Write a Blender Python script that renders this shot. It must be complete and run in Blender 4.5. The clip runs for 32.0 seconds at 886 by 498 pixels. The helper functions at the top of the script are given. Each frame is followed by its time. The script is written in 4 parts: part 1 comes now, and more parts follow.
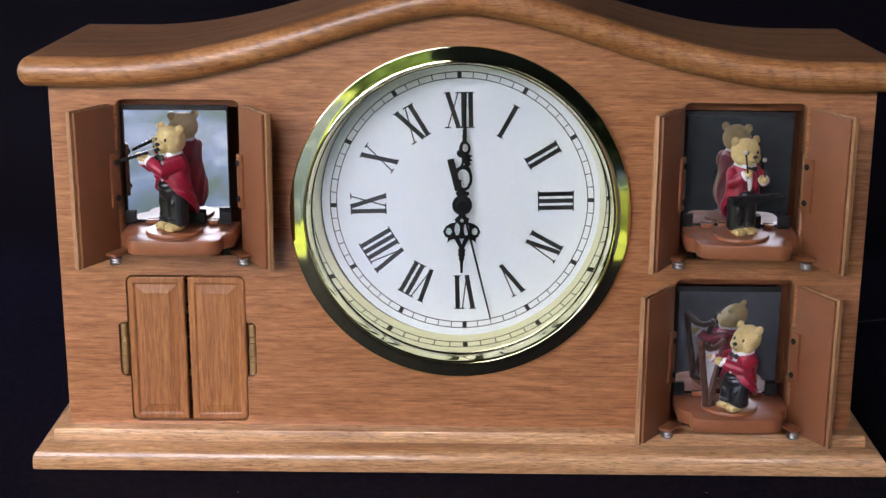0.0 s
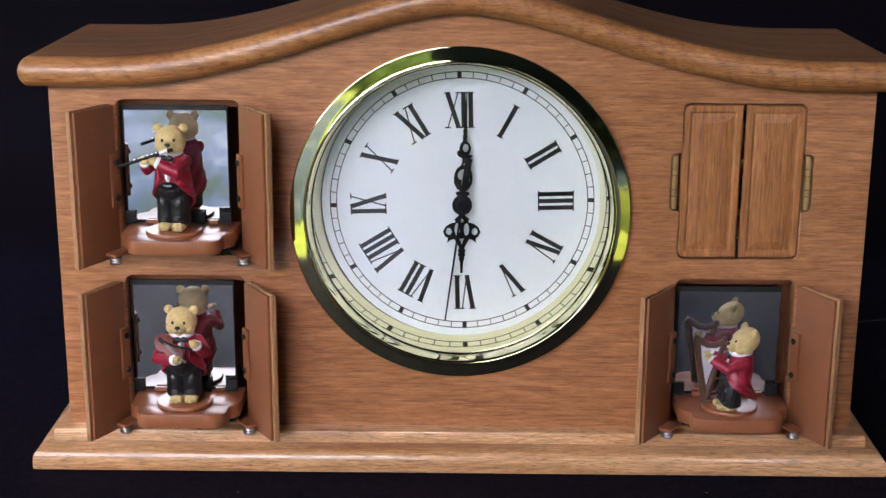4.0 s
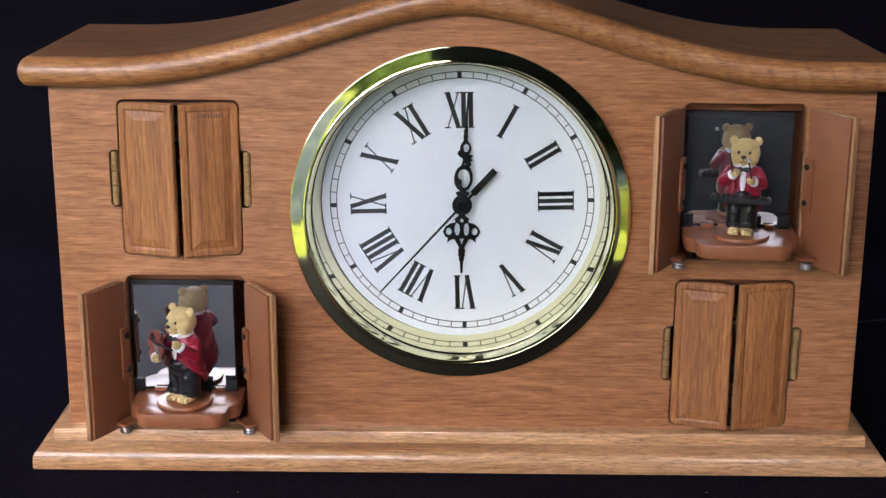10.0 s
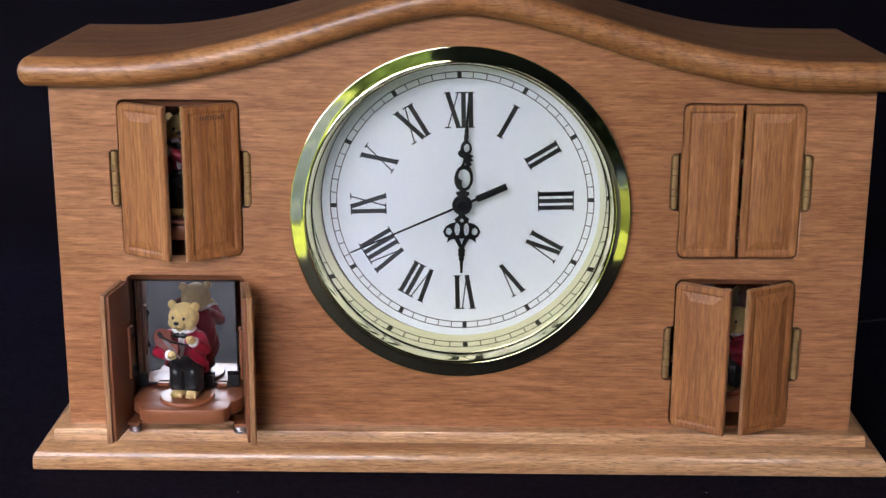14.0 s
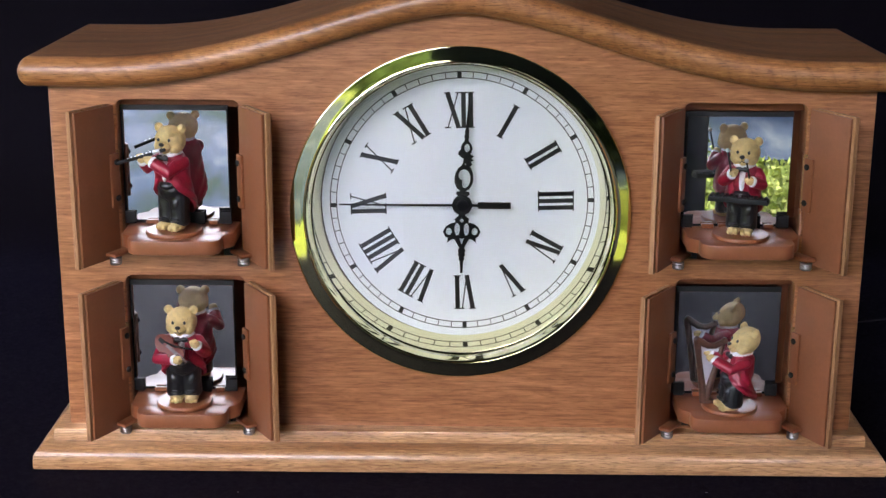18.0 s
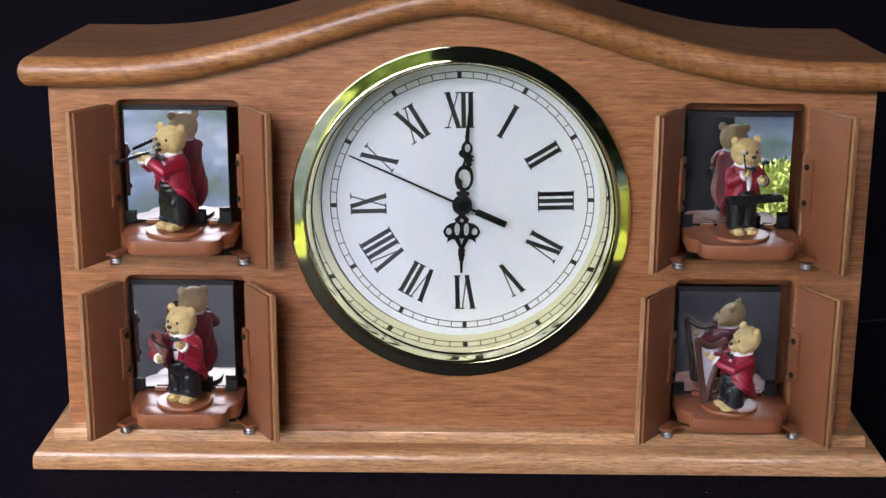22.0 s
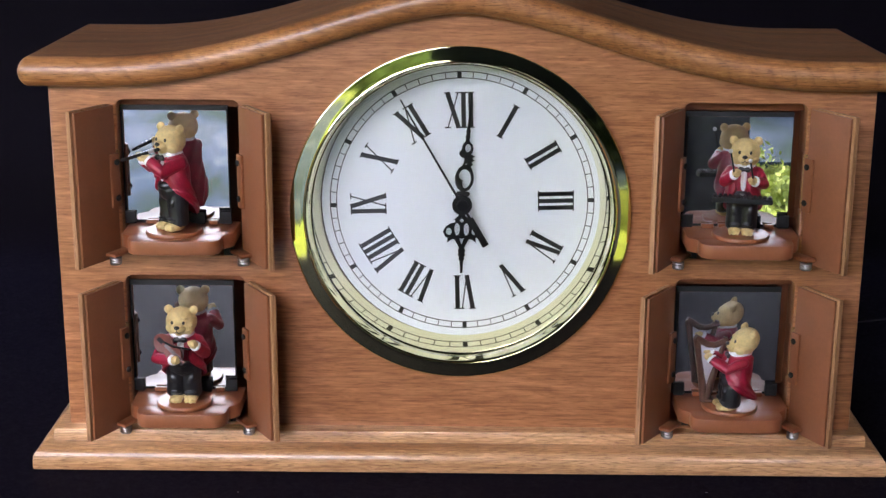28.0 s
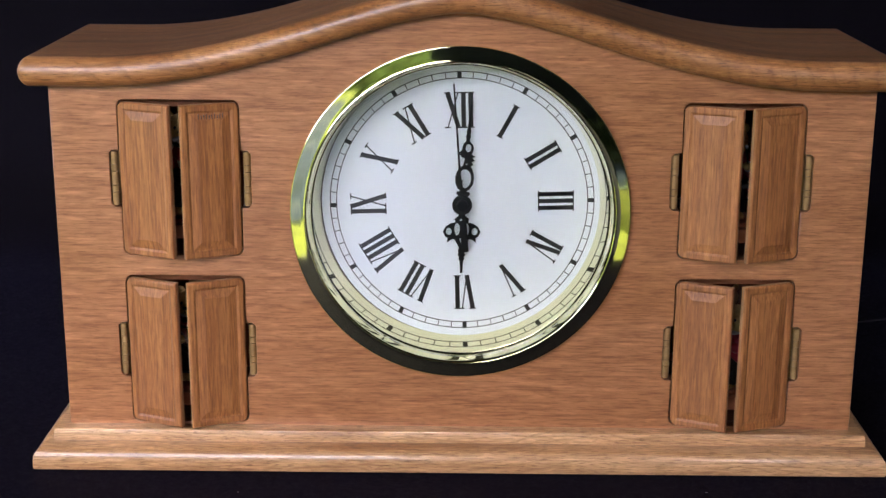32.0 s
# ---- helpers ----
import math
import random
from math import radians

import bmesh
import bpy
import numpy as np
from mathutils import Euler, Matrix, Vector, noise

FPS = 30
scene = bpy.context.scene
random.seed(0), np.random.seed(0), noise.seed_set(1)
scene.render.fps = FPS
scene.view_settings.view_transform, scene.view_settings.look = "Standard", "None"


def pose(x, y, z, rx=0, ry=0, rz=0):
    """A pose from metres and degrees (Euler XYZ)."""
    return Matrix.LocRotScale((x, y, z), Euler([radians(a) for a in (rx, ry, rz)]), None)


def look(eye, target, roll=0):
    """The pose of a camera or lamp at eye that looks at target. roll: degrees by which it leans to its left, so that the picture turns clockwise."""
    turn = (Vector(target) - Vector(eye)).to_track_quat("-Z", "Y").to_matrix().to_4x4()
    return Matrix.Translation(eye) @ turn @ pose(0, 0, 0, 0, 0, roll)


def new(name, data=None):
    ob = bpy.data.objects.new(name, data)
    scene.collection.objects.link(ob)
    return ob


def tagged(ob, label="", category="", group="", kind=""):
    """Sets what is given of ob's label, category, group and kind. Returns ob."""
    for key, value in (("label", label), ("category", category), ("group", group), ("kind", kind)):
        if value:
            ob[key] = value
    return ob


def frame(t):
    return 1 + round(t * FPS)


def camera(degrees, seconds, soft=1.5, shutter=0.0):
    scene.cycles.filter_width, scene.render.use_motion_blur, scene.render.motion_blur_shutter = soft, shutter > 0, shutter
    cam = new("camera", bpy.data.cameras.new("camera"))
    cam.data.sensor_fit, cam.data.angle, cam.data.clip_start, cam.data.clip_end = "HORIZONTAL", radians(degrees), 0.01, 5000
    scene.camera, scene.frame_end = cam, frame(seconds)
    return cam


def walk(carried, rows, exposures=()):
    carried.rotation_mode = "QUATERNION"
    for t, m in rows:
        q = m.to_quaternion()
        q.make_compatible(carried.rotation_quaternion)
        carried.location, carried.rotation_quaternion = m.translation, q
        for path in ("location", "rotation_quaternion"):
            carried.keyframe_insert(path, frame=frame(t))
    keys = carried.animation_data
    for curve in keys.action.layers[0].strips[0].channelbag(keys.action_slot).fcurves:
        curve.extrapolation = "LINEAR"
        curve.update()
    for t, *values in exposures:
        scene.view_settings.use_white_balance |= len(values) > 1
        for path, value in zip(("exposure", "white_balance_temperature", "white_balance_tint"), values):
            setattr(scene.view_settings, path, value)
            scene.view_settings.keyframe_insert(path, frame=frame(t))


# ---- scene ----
from mathutils.bvhtree import BVHTree

cam = camera(33.378, 32.0, soft=1.45)
EYE = Vector((-0.00123, -0.75187, 0.3337))
AIM = EYE + Vector((-0.00998, 0.96192, -0.27306))
VIEW = look(EYE, AIM, 0.29)
walk(cam, [(0, VIEW), (32, VIEW)], exposures=[(t, 3.93 + d, 7390, 17) for t, d in ((0, 0.06), (9, 0.09), (11.6, 0.10), (13.2, 0.06), (13.8, 0.0), (14.5, 0.0), (16.9, 0.0), (18.5, 0.06), (31, 0.075), (32, 0.075))])

# ---- light ----
SUN_UP, SUN_ROUND = radians(58), radians(186)
world = bpy.data.worlds.new("sky")
scene.world = world
world.use_nodes = True
wt = world.node_tree
sky = wt.nodes.new("ShaderNodeTexSky")
sky.sky_type, sky.sun_disc = "NISHITA", False
sky.sun_elevation, sky.sun_rotation = SUN_UP, SUN_ROUND
sky.air_density, sky.dust_density, sky.ozone_density = 1.0, 2.5, 1.0
wt.links.new(sky.outputs[0], wt.nodes["Background"].inputs[0])
wt.nodes["Background"].inputs[1].default_value = 0.15
sun = new("sun", bpy.data.lights.new("sun", "SUN"))
sun.data.energy, sun.data.angle, sun.data.color = 1.2, radians(10), (1.0, 0.95, 0.86)
sun_way = Vector((math.sin(SUN_ROUND) * math.cos(SUN_UP), math.cos(SUN_ROUND) * math.cos(SUN_UP), math.sin(SUN_UP)))
sun.rotation_euler = sun_way.to_track_quat("Z", "Y").to_euler()

# ---- materials ----


def mat(name, colour, rough=0.5, metal=0.0, spec=0.5, coat=0.0):
    m = bpy.data.materials.new(name)
    m.use_nodes = True
    b = m.node_tree.nodes["Principled BSDF"]
    b.inputs["Base Color"].default_value = (*colour, 1)
    b.inputs["Roughness"].default_value = rough
    b.inputs["Metallic"].default_value = metal
    b.inputs["Specular IOR Level"].default_value = spec
    b.inputs["Coat Weight"].default_value = coat
    b.inputs["Coat Roughness"].default_value = 0.12
    return m


def node(m, kind, **sets):
    n = m.node_tree.nodes.new(kind)
    for key, value in sets.items():
        n.inputs[key.replace("_", " ")].default_value = value
    return n


def join(m, a, b):
    m.node_tree.links.new(a, b)


def ramp(m, source, stops):
    r = m.node_tree.nodes.new("ShaderNodeValToRGB")
    while len(r.color_ramp.elements) < len(stops):
        r.color_ramp.elements.new(0.5)
    for e, (p, col) in zip(r.color_ramp.elements, stops):
        e.position, e.color = p, (*col, 1)
    join(m, source, r.inputs[0])
    return r


def mixed(m, fac, a, b, how="MIX"):
    x = m.node_tree.nodes.new("ShaderNodeMix")
    x.data_type, x.blend_type = "RGBA", how
    if isinstance(fac, float):
        x.inputs[0].default_value = fac
    else:
        join(m, fac, x.inputs[0])
    for src, slot in ((a, 6), (b, 7)):
        if isinstance(src, tuple):
            x.inputs[slot].default_value = (*src, 1)
        else:
            join(m, src, x.inputs[slot])
    return x.outputs[2]


def bumped(m, height, strength, distance):
    b = node(m, "ShaderNodeBump", Strength=strength, Distance=distance)
    join(m, height, b.inputs["Height"])
    join(m, b.outputs[0], m.node_tree.nodes["Principled BSDF"].inputs["Normal"])


def wood(name, axis, light, mid, dark, rough=0.34, coat=0.25, pores=1.0, wander=1.0, rings=0.25, spacing=180.0, pith=None):
    """Oak with pores and figure that run along one axis."""
    m = mat(name, mid, rough, coat=coat)
    b = m.node_tree.nodes["Principled BSDF"]
    tc = m.node_tree.nodes.new("ShaderNodeTexCoord")
    info = m.node_tree.nodes.new("ShaderNodeObjectInfo")
    shift = node(m, "ShaderNodeVectorMath")
    shift.operation = "MULTIPLY_ADD"
    spread = m.node_tree.nodes.new("ShaderNodeCombineXYZ")
    for i in range(3):
        join(m, info.outputs["Random"], spread.inputs[i])
    shift.inputs[1].default_value = (0.35, 0.27, 0.31)
    join(m, spread.outputs[0], shift.inputs[0])
    join(m, tc.outputs["Object"], shift.inputs[2])

    def stretched(along, across):
        mp = m.node_tree.nodes.new("ShaderNodeMapping")
        mp.inputs["Scale"].default_value = [along if i == axis else across for i in range(3)]
        join(m, shift.outputs[0], mp.inputs[0])
        return mp.outputs[0]

    figure = node(m, "ShaderNodeTexNoise", Scale=1.0, Detail=4.0, Roughness=0.55, Distortion=0.6 * wander)
    join(m, stretched(6, 80), figure.inputs["Vector"])
    fibre = node(m, "ShaderNodeTexNoise", Scale=1.0, Detail=3.0, Roughness=0.6, Distortion=0.15)
    join(m, stretched(62, 1200), fibre.inputs["Vector"])
    fleck = node(m, "ShaderNodeTexNoise", Scale=1.0, Detail=2.0, Roughness=0.5, Distortion=0.3)
    join(m, stretched(85, 860), fleck.inputs["Vector"])
    pore = node(m, "ShaderNodeTexNoise", Scale=1.0, Detail=2.0, Roughness=0.5)
    join(m, stretched(190, 1900), pore.inputs["Vector"])
    cloud = node(m, "ShaderNodeTexNoise", Scale=1.0, Detail=2.0)
    join(m, stretched(7, 14), cloud.inputs["Vector"])
    warp = node(m, "ShaderNodeTexNoise", Scale=1.0, Detail=3.0, Roughness=0.5)
    join(m, stretched(9, 26), warp.inputs["Vector"])
    lift = node(m, "ShaderNodeMath")
    lift.operation = "MULTIPLY_ADD"
    lift.inputs[1].default_value = 0.05 * wander
    parts = m.node_tree.nodes.new("ShaderNodeSeparateXYZ")
    join(m, shift.outputs[0], parts.inputs[0])
    join(m, warp.outputs[0], lift.inputs[0])
    if pith:
        away = node(m, "ShaderNodeVectorMath")
        away.operation = "DISTANCE"
        flat = m.node_tree.nodes.new("ShaderNodeMapping")
        flat.inputs["Scale"].default_value = (1, 0.25, 1)
        join(m, tc.outputs["Object"], flat.inputs[0])
        join(m, flat.outputs[0], away.inputs[0])
        away.inputs[1].default_value = pith
        join(m, away.outputs["Value"], lift.inputs[2])
    else:
        join(m, parts.outputs[2 if axis == 0 else 0], lift.inputs[2])
    turns = node(m, "ShaderNodeMath")
    turns.operation = "MULTIPLY"
    turns.inputs[1].default_value = spacing
    join(m, lift.outputs[0], turns.inputs[0])
    saw = node(m, "ShaderNodeMath")
    saw.operation = "FRACT"
    join(m, turns.outputs[0], saw.inputs[0])
    base = ramp(m, figure.outputs[0], [(0.26, dark), (0.46, mid), (0.70, light)])
    year = ramp(m, saw.outputs[0], [(0.0, (1 - 0.72 * rings, 1 - 0.76 * rings, 1 - 0.78 * rings)), (0.10, (1.0, 1.0, 1.0)), (0.72, (1.03, 1.03, 1.03)), (1.0, (1 - 0.5 * rings, 1 - 0.55 * rings, 1 - 0.6 * rings))])
    tone = mixed(m, 0.9, base.outputs[0], year.outputs[0], "MULTIPLY")
    fib = ramp(m, fibre.outputs[0], [(0.36, (0.66, 0.60, 0.55)), (0.50, (1.0, 1.0, 1.0)), (0.64, (1.16, 1.18, 1.20))])
    col = mixed(m, 0.75, tone, fib.outputs[0], "MULTIPLY")
    flk = ramp(m, fleck.outputs[0], [(0.36, (0.84, 0.81, 0.78)), (0.50, (1, 1, 1)), (0.58, (1.04, 1.05, 1.06)), (0.66, (1.28, 1.33, 1.38))])
    col = mixed(m, 0.8, col, flk.outputs[0], "MULTIPLY")
    por = ramp(m, pore.outputs[0], [(0.36, (0.40, 0.34, 0.30)), (0.43, (1, 1, 1))])
    col = mixed(m, 0.65 * pores, col, por.outputs[0], "MULTIPLY")
    cl = ramp(m, cloud.outputs[0], [(0.3, (0.86, 0.84, 0.82)), (0.7, (1.08, 1.08, 1.08))])
    col = mixed(m, 0.8, col, cl.outputs[0], "MULTIPLY")
    join(m, col, b.inputs["Base Color"])
    rr = ramp(m, cloud.outputs[0], [(0.3, (rough - 0.05,) * 3), (0.7, (rough + 0.07,) * 3)])
    join(m, rr.outputs[0], b.inputs["Roughness"])
    bumped(m, fibre.outputs[0], 0.25 * pores, 0.0004)
    return m


def speckled(name, colour, rough, scale, amount, bump=0.0, **kw):
    """A plain surface with slight mottling and unevenness."""
    m = mat(name, colour, rough, **kw)
    b = m.node_tree.nodes["Principled BSDF"]
    tc = m.node_tree.nodes.new("ShaderNodeTexCoord")
    n1 = node(m, "ShaderNodeTexNoise", Scale=scale, Detail=5.0, Roughness=0.6)
    n2 = node(m, "ShaderNodeTexNoise", Scale=scale * 9, Detail=2.0)
    for n in (n1, n2):
        join(m, tc.outputs["Object"], n.inputs["Vector"])
    r1 = ramp(m, n1.outputs[0], [(0.3, (1 - amount,) * 3), (0.7, (1 + amount * 0.5,) * 3)])
    r2 = ramp(m, n2.outputs[0], [(0.35, (1 - amount * 0.5,) * 3), (0.65, (1, 1, 1))])
    join(m, mixed(m, 1.0, mixed(m, 1.0, colour, r1.outputs[0], "MULTIPLY"), r2.outputs[0], "MULTIPLY"), b.inputs["Base Color"])
    rr = ramp(m, n1.outputs[0], [(0.3, (rough * 0.82,) * 3), (0.7, (rough * 1.22,) * 3)])
    join(m, rr.outputs[0], b.inputs["Roughness"])
    if bump:
        bumped(m, n2.outputs[0], bump, 0.0006)
    return m


OAK_PANEL = wood("oak_veneer", 0, (0.384, 0.158, 0.070), (0.350, 0.139, 0.058), (0.323, 0.125, 0.051), pores=0.55, rings=0.16, spacing=120.0)
OAK_EDGE = wood("oak_moulding", 0, (0.46, 0.205, 0.080), (0.36, 0.142, 0.049), (0.255, 0.092, 0.031), rough=0.40, coat=0.2, pores=1.2, wander=1.3, rings=0.38, spacing=80.0, pith=(-0.2, 0.0, 0.183))
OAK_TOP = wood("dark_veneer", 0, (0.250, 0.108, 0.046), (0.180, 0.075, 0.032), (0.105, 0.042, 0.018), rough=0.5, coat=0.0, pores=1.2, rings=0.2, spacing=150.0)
OAK_BASE = wood("oak_plinth", 0, (0.59, 0.330, 0.162), (0.48, 0.245, 0.112), (0.335, 0.145, 0.058), rough=0.34, coat=0.4, pores=1.1, rings=0.4, spacing=230.0)
OAK_SIDE = wood("oak_side", 2, (0.45, 0.23, 0.11), (0.34, 0.155, 0.068), (0.2, 0.085, 0.036))
OAK_DOOR = wood("oak_door", 2, (0.375, 0.142, 0.044), (0.310, 0.108, 0.031), (0.235, 0.076, 0.021), rough=0.55, coat=0.04, pores=0.45, wander=0.35, rings=0.3, spacing=210.0)
OAK_RAW = wood("oak_raw_edge", 2, (0.42, 0.212, 0.10), (0.33, 0.157, 0.071), (0.26, 0.116, 0.051), rough=0.6, coat=0.0, pores=0.35)
PLASTIC = speckled("brown_plastic", (0.22, 0.074, 0.032), 0.40, 60, 0.12, 0.04, spec=0.4)
PLASTIC_GLOSS = speckled("brown_plastic_gloss", (0.26, 0.086, 0.038), 0.33, 60, 0.1, 0.02, spec=0.35)
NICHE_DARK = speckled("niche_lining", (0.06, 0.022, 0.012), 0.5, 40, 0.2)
LINING = speckled("niche_plastic", (0.27, 0.093, 0.042), 0.4, 40, 0.2)
BLACK = speckled("black_plastic", (0.011, 0.011, 0.012), 0.55, 80, 0.2, spec=0.2)
INK = mat("black_print", (0.012, 0.012, 0.014), 0.55)
ENAMEL = speckled("white_dial", (0.80, 0.845, 0.885), 0.45, 30, 0.01)
BRASS = speckled("polished_brass", (0.86, 0.80, 0.48), 0.05, 90, 0.05, metal=1.0)
HINGE = speckled("dull_brass", (0.36, 0.21, 0.085), 0.5, 300, 0.25, metal=0.3)
STEEL = mat("dull_steel", (0.55, 0.55, 0.57), 0.36, 1.0)
MIRROR = speckled("mirror_silver", (0.80, 0.82, 0.85), 0.004, 30, 0.03, metal=0.968)
FUR = speckled("cream_paint", (0.66, 0.47, 0.20), 0.55, 420, 0.22, 0.9)
RED = speckled("crimson_paint", (0.30, 0.008, 0.03), 0.38, 200, 0.3, 0.25)
TROUSER = speckled("black_paint", (0.010, 0.010, 0.012), 0.34, 50, 0.2, 0.6)
SHIRT = speckled("white_paint", (0.72, 0.70, 0.72), 0.5, 200, 0.08)
WOODTONE = speckled("chestnut_paint", (0.095, 0.040, 0.028), 0.35, 300, 0.35, 0.2)
VIOLIN = speckled("russet_paint", (0.16, 0.034, 0.022), 0.48, 300, 0.3, 0.2)
SILVER = mat("silver_paint", (0.62, 0.62, 0.66), 0.3, 0.8)
STRING = speckled("harp_string_white", (0.55, 0.52, 0.58), 0.5, 300, 0.1)
GREY = speckled("grey_paint", (0.16, 0.13, 0.13), 0.4, 300, 0.3)
CLOTH = speckled("black_cloth", (0.0048, 0.0035, 0.0043), 0.7, 400, 0.3, 0.25, spec=0.035)
# blue of the reflected sky is put into the cloth's sheen and specular tint
CLOTH.node_tree.nodes["Principled BSDF"].inputs["Sheen Weight"].default_value = 0.010
CLOTH.node_tree.nodes["Principled BSDF"].inputs["Sheen Tint"].default_value = (0.50, 0.46, 1.0, 1)
CLOTH.node_tree.nodes["Principled BSDF"].inputs["Specular Tint"].default_value = (0.50, 0.54, 1.0, 1)
GRASS = speckled("lawn", (0.11, 0.15, 0.03), 0.9, 7.0, 0.8, spec=0.05)
LEAF = speckled("leaves", (0.28, 0.34, 0.10), 0.8, 3.0, 0.5, spec=0.05)
SHRUB = speckled("bright_leaves", (0.30, 0.36, 0.10), 0.8, 6.0, 0.6, spec=0.05)
# near-black leaves: shade put into the colour, for the bezel's dark side
DARK_SCREEN = speckled("dark_screen_leaves", (0.010, 0.014, 0.006), 0.8, 3.0, 0.5, spec=0.03)
PAINTED = speckled("dark_boards", (0.012, 0.012, 0.012), 0.7, 5.0, 0.3)
CEIL = speckled("sky_block_boards", (0.12, 0.10, 0.085), 0.7, 5.0, 0.2)
BLUE_GROUND = speckled("blue_grey_ground", (0.07, 0.10, 0.15), 0.9, 1.0, 0.3, 0.2, spec=0.05)


def patch_ground():
    """Blue-grey ground with soft green and pale patches, standing in for the mirrored view."""
    m = BLUE_GROUND
    tc = m.node_tree.nodes.new("ShaderNodeTexCoord")
    mp = m.node_tree.nodes.new("ShaderNodeMapping")
    mp.inputs["Scale"].default_value = (3.2, 1.2, 1.0)
    mp.inputs["Rotation"].default_value = (0, 0, 0.12)
    join(m, tc.outputs["Object"], mp.inputs[0])
    n = node(m, "ShaderNodeTexNoise", Scale=1.3, Detail=5.0, Roughness=0.6, Distortion=0.5)
    join(m, mp.outputs[0], n.inputs["Vector"])
    r = ramp(m, n.outputs[0], [(0.34, (0.004, 0.013, 0.010)), (0.45, (0.009, 0.018, 0.026)), (0.57, (0.015, 0.026, 0.044)), (0.74, (0.052, 0.068, 0.072))])
    join(m, r.outputs[0], m.node_tree.nodes["Principled BSDF"].inputs["Base Color"])


patch_ground()
STAND_IN = speckled("stand_in_grey", (0.055, 0.066, 0.072), 0.8, 6.0, 0.3, 0.3, spec=0.1)
CORD = mat("grey_cord", (0.014, 0.014, 0.019), 0.6)
SLAB = speckled("porch_slab", (0.038, 0.045, 0.078), 0.9, 2.0, 0.2, spec=0.05)


def glass_pane():
    m = bpy.data.materials.new("clear_glass")
    m.use_nodes = True
    t = m.node_tree
    t.nodes.clear()
    out = t.nodes.new("ShaderNodeOutputMaterial")
    mx = t.nodes.new("ShaderNodeMixShader")
    tr = t.nodes.new("ShaderNodeBsdfTransparent")
    gl = t.nodes.new("ShaderNodeBsdfGlossy")
    gl.inputs["Roughness"].default_value = 0.01
    fr = t.nodes.new("ShaderNodeFresnel")
    fr.inputs[0].default_value = 1.5
    t.links.new(fr.outputs[0], mx.inputs[0])
    t.links.new(tr.outputs[0], mx.inputs[1])
    t.links.new(gl.outputs[0], mx.inputs[2])
    t.links.new(mx.outputs[0], out.inputs[0])
    return m


GLASS = glass_pane()

# ---- mesh helpers ----


def part(name, bm, material, parent=None, label="", smooth=True):
    """Links a bmesh as one mesh object under a thing or a part."""
    me = bpy.data.meshes.new(name)
    bm.normal_update()
    bm.to_mesh(me)
    bm.free()
    for mt in material if isinstance(material, (list, tuple)) else [material]:
        me.materials.append(mt)
    if smooth:
        for p in me.polygons:
            p.use_smooth = True
        me.set_sharp_from_angle(angle=radians(38))
    ob = new(name, me)
    ob.parent = parent
    if label:
        ob["label"] = label
    return ob


def thing(name, label, category, at=(0, 0, 0), group=""):
    ob = new(name)
    ob.empty_display_size = 0.01
    ob.location = at
    return tagged(ob, label, category, group)


def box(bm, x0, x1, y0, y1, z0, z1, bevel=0.0, mi=0, seg=2):
    made = bmesh.ops.create_cube(bm, size=1)["verts"]
    for v in made:
        v.co = Vector((x0 + (v.co.x + 0.5) * (x1 - x0), y0 + (v.co.y + 0.5) * (y1 - y0), z0 + (v.co.z + 0.5) * (z1 - z0)))
    faces = {f for v in made for f in v.link_faces}
    for f in faces:
        f.material_index = mi
    if bevel:
        edges = list({e for v in made for e in v.link_edges})
        bmesh.ops.bevel(bm, geom=edges, offset=bevel, segments=seg, affect="EDGES", profile=0.6, material=mi)
    return bm


def ball(bm, at, size, mi=0, u=16, v=10, turn=None):
    """An ellipsoid with the half axes of size."""
    got = bmesh.ops.create_uvsphere(bm, u_segments=u, v_segments=v, radius=1)["verts"]
    s = size if isinstance(size, (tuple, list)) else (size,) * 3
    m = Matrix.Translation(at) @ (turn.to_matrix().to_4x4() if turn else Matrix()) @ Matrix.Diagonal((*s, 1))
    for w in got:
        w.co = m @ w.co
    for f in {f for w in got for f in w.link_faces}:
        f.material_index = mi
    return bm


def limb(bm, points, radii, mi=0, n=10, flat=1.0):
    """A rounded tube through points, with a radius at each."""
    rings = []
    pts = [Vector(p) for p in points]
    for i, p in enumerate(pts):
        d = (pts[min(i + 1, len(pts) - 1)] - pts[max(i - 1, 0)]).normalized()
        a = d.orthogonal().normalized() if abs(d.z) > 0.95 else d.cross(Vector((0, 0, 1))).normalized()
        b = d.cross(a).normalized()
        r = radii[i] if isinstance(radii, (list, tuple)) else radii
        rings.append([bm.verts.new(p + (a * math.cos(k * math.tau / n) * r + b * math.sin(k * math.tau / n) * r * flat)) for k in range(n)])
    for r0, r1 in zip(rings, rings[1:]):
        for k in range(n):
            f = bm.faces.new((r0[k], r0[(k + 1) % n], r1[(k + 1) % n], r1[k]))
            f.material_index = mi
    for ring, flip in ((rings[0], True), (rings[-1], False)):
        f = bm.faces.new(ring[::-1] if flip else ring)
        f.material_index = mi
    return bm


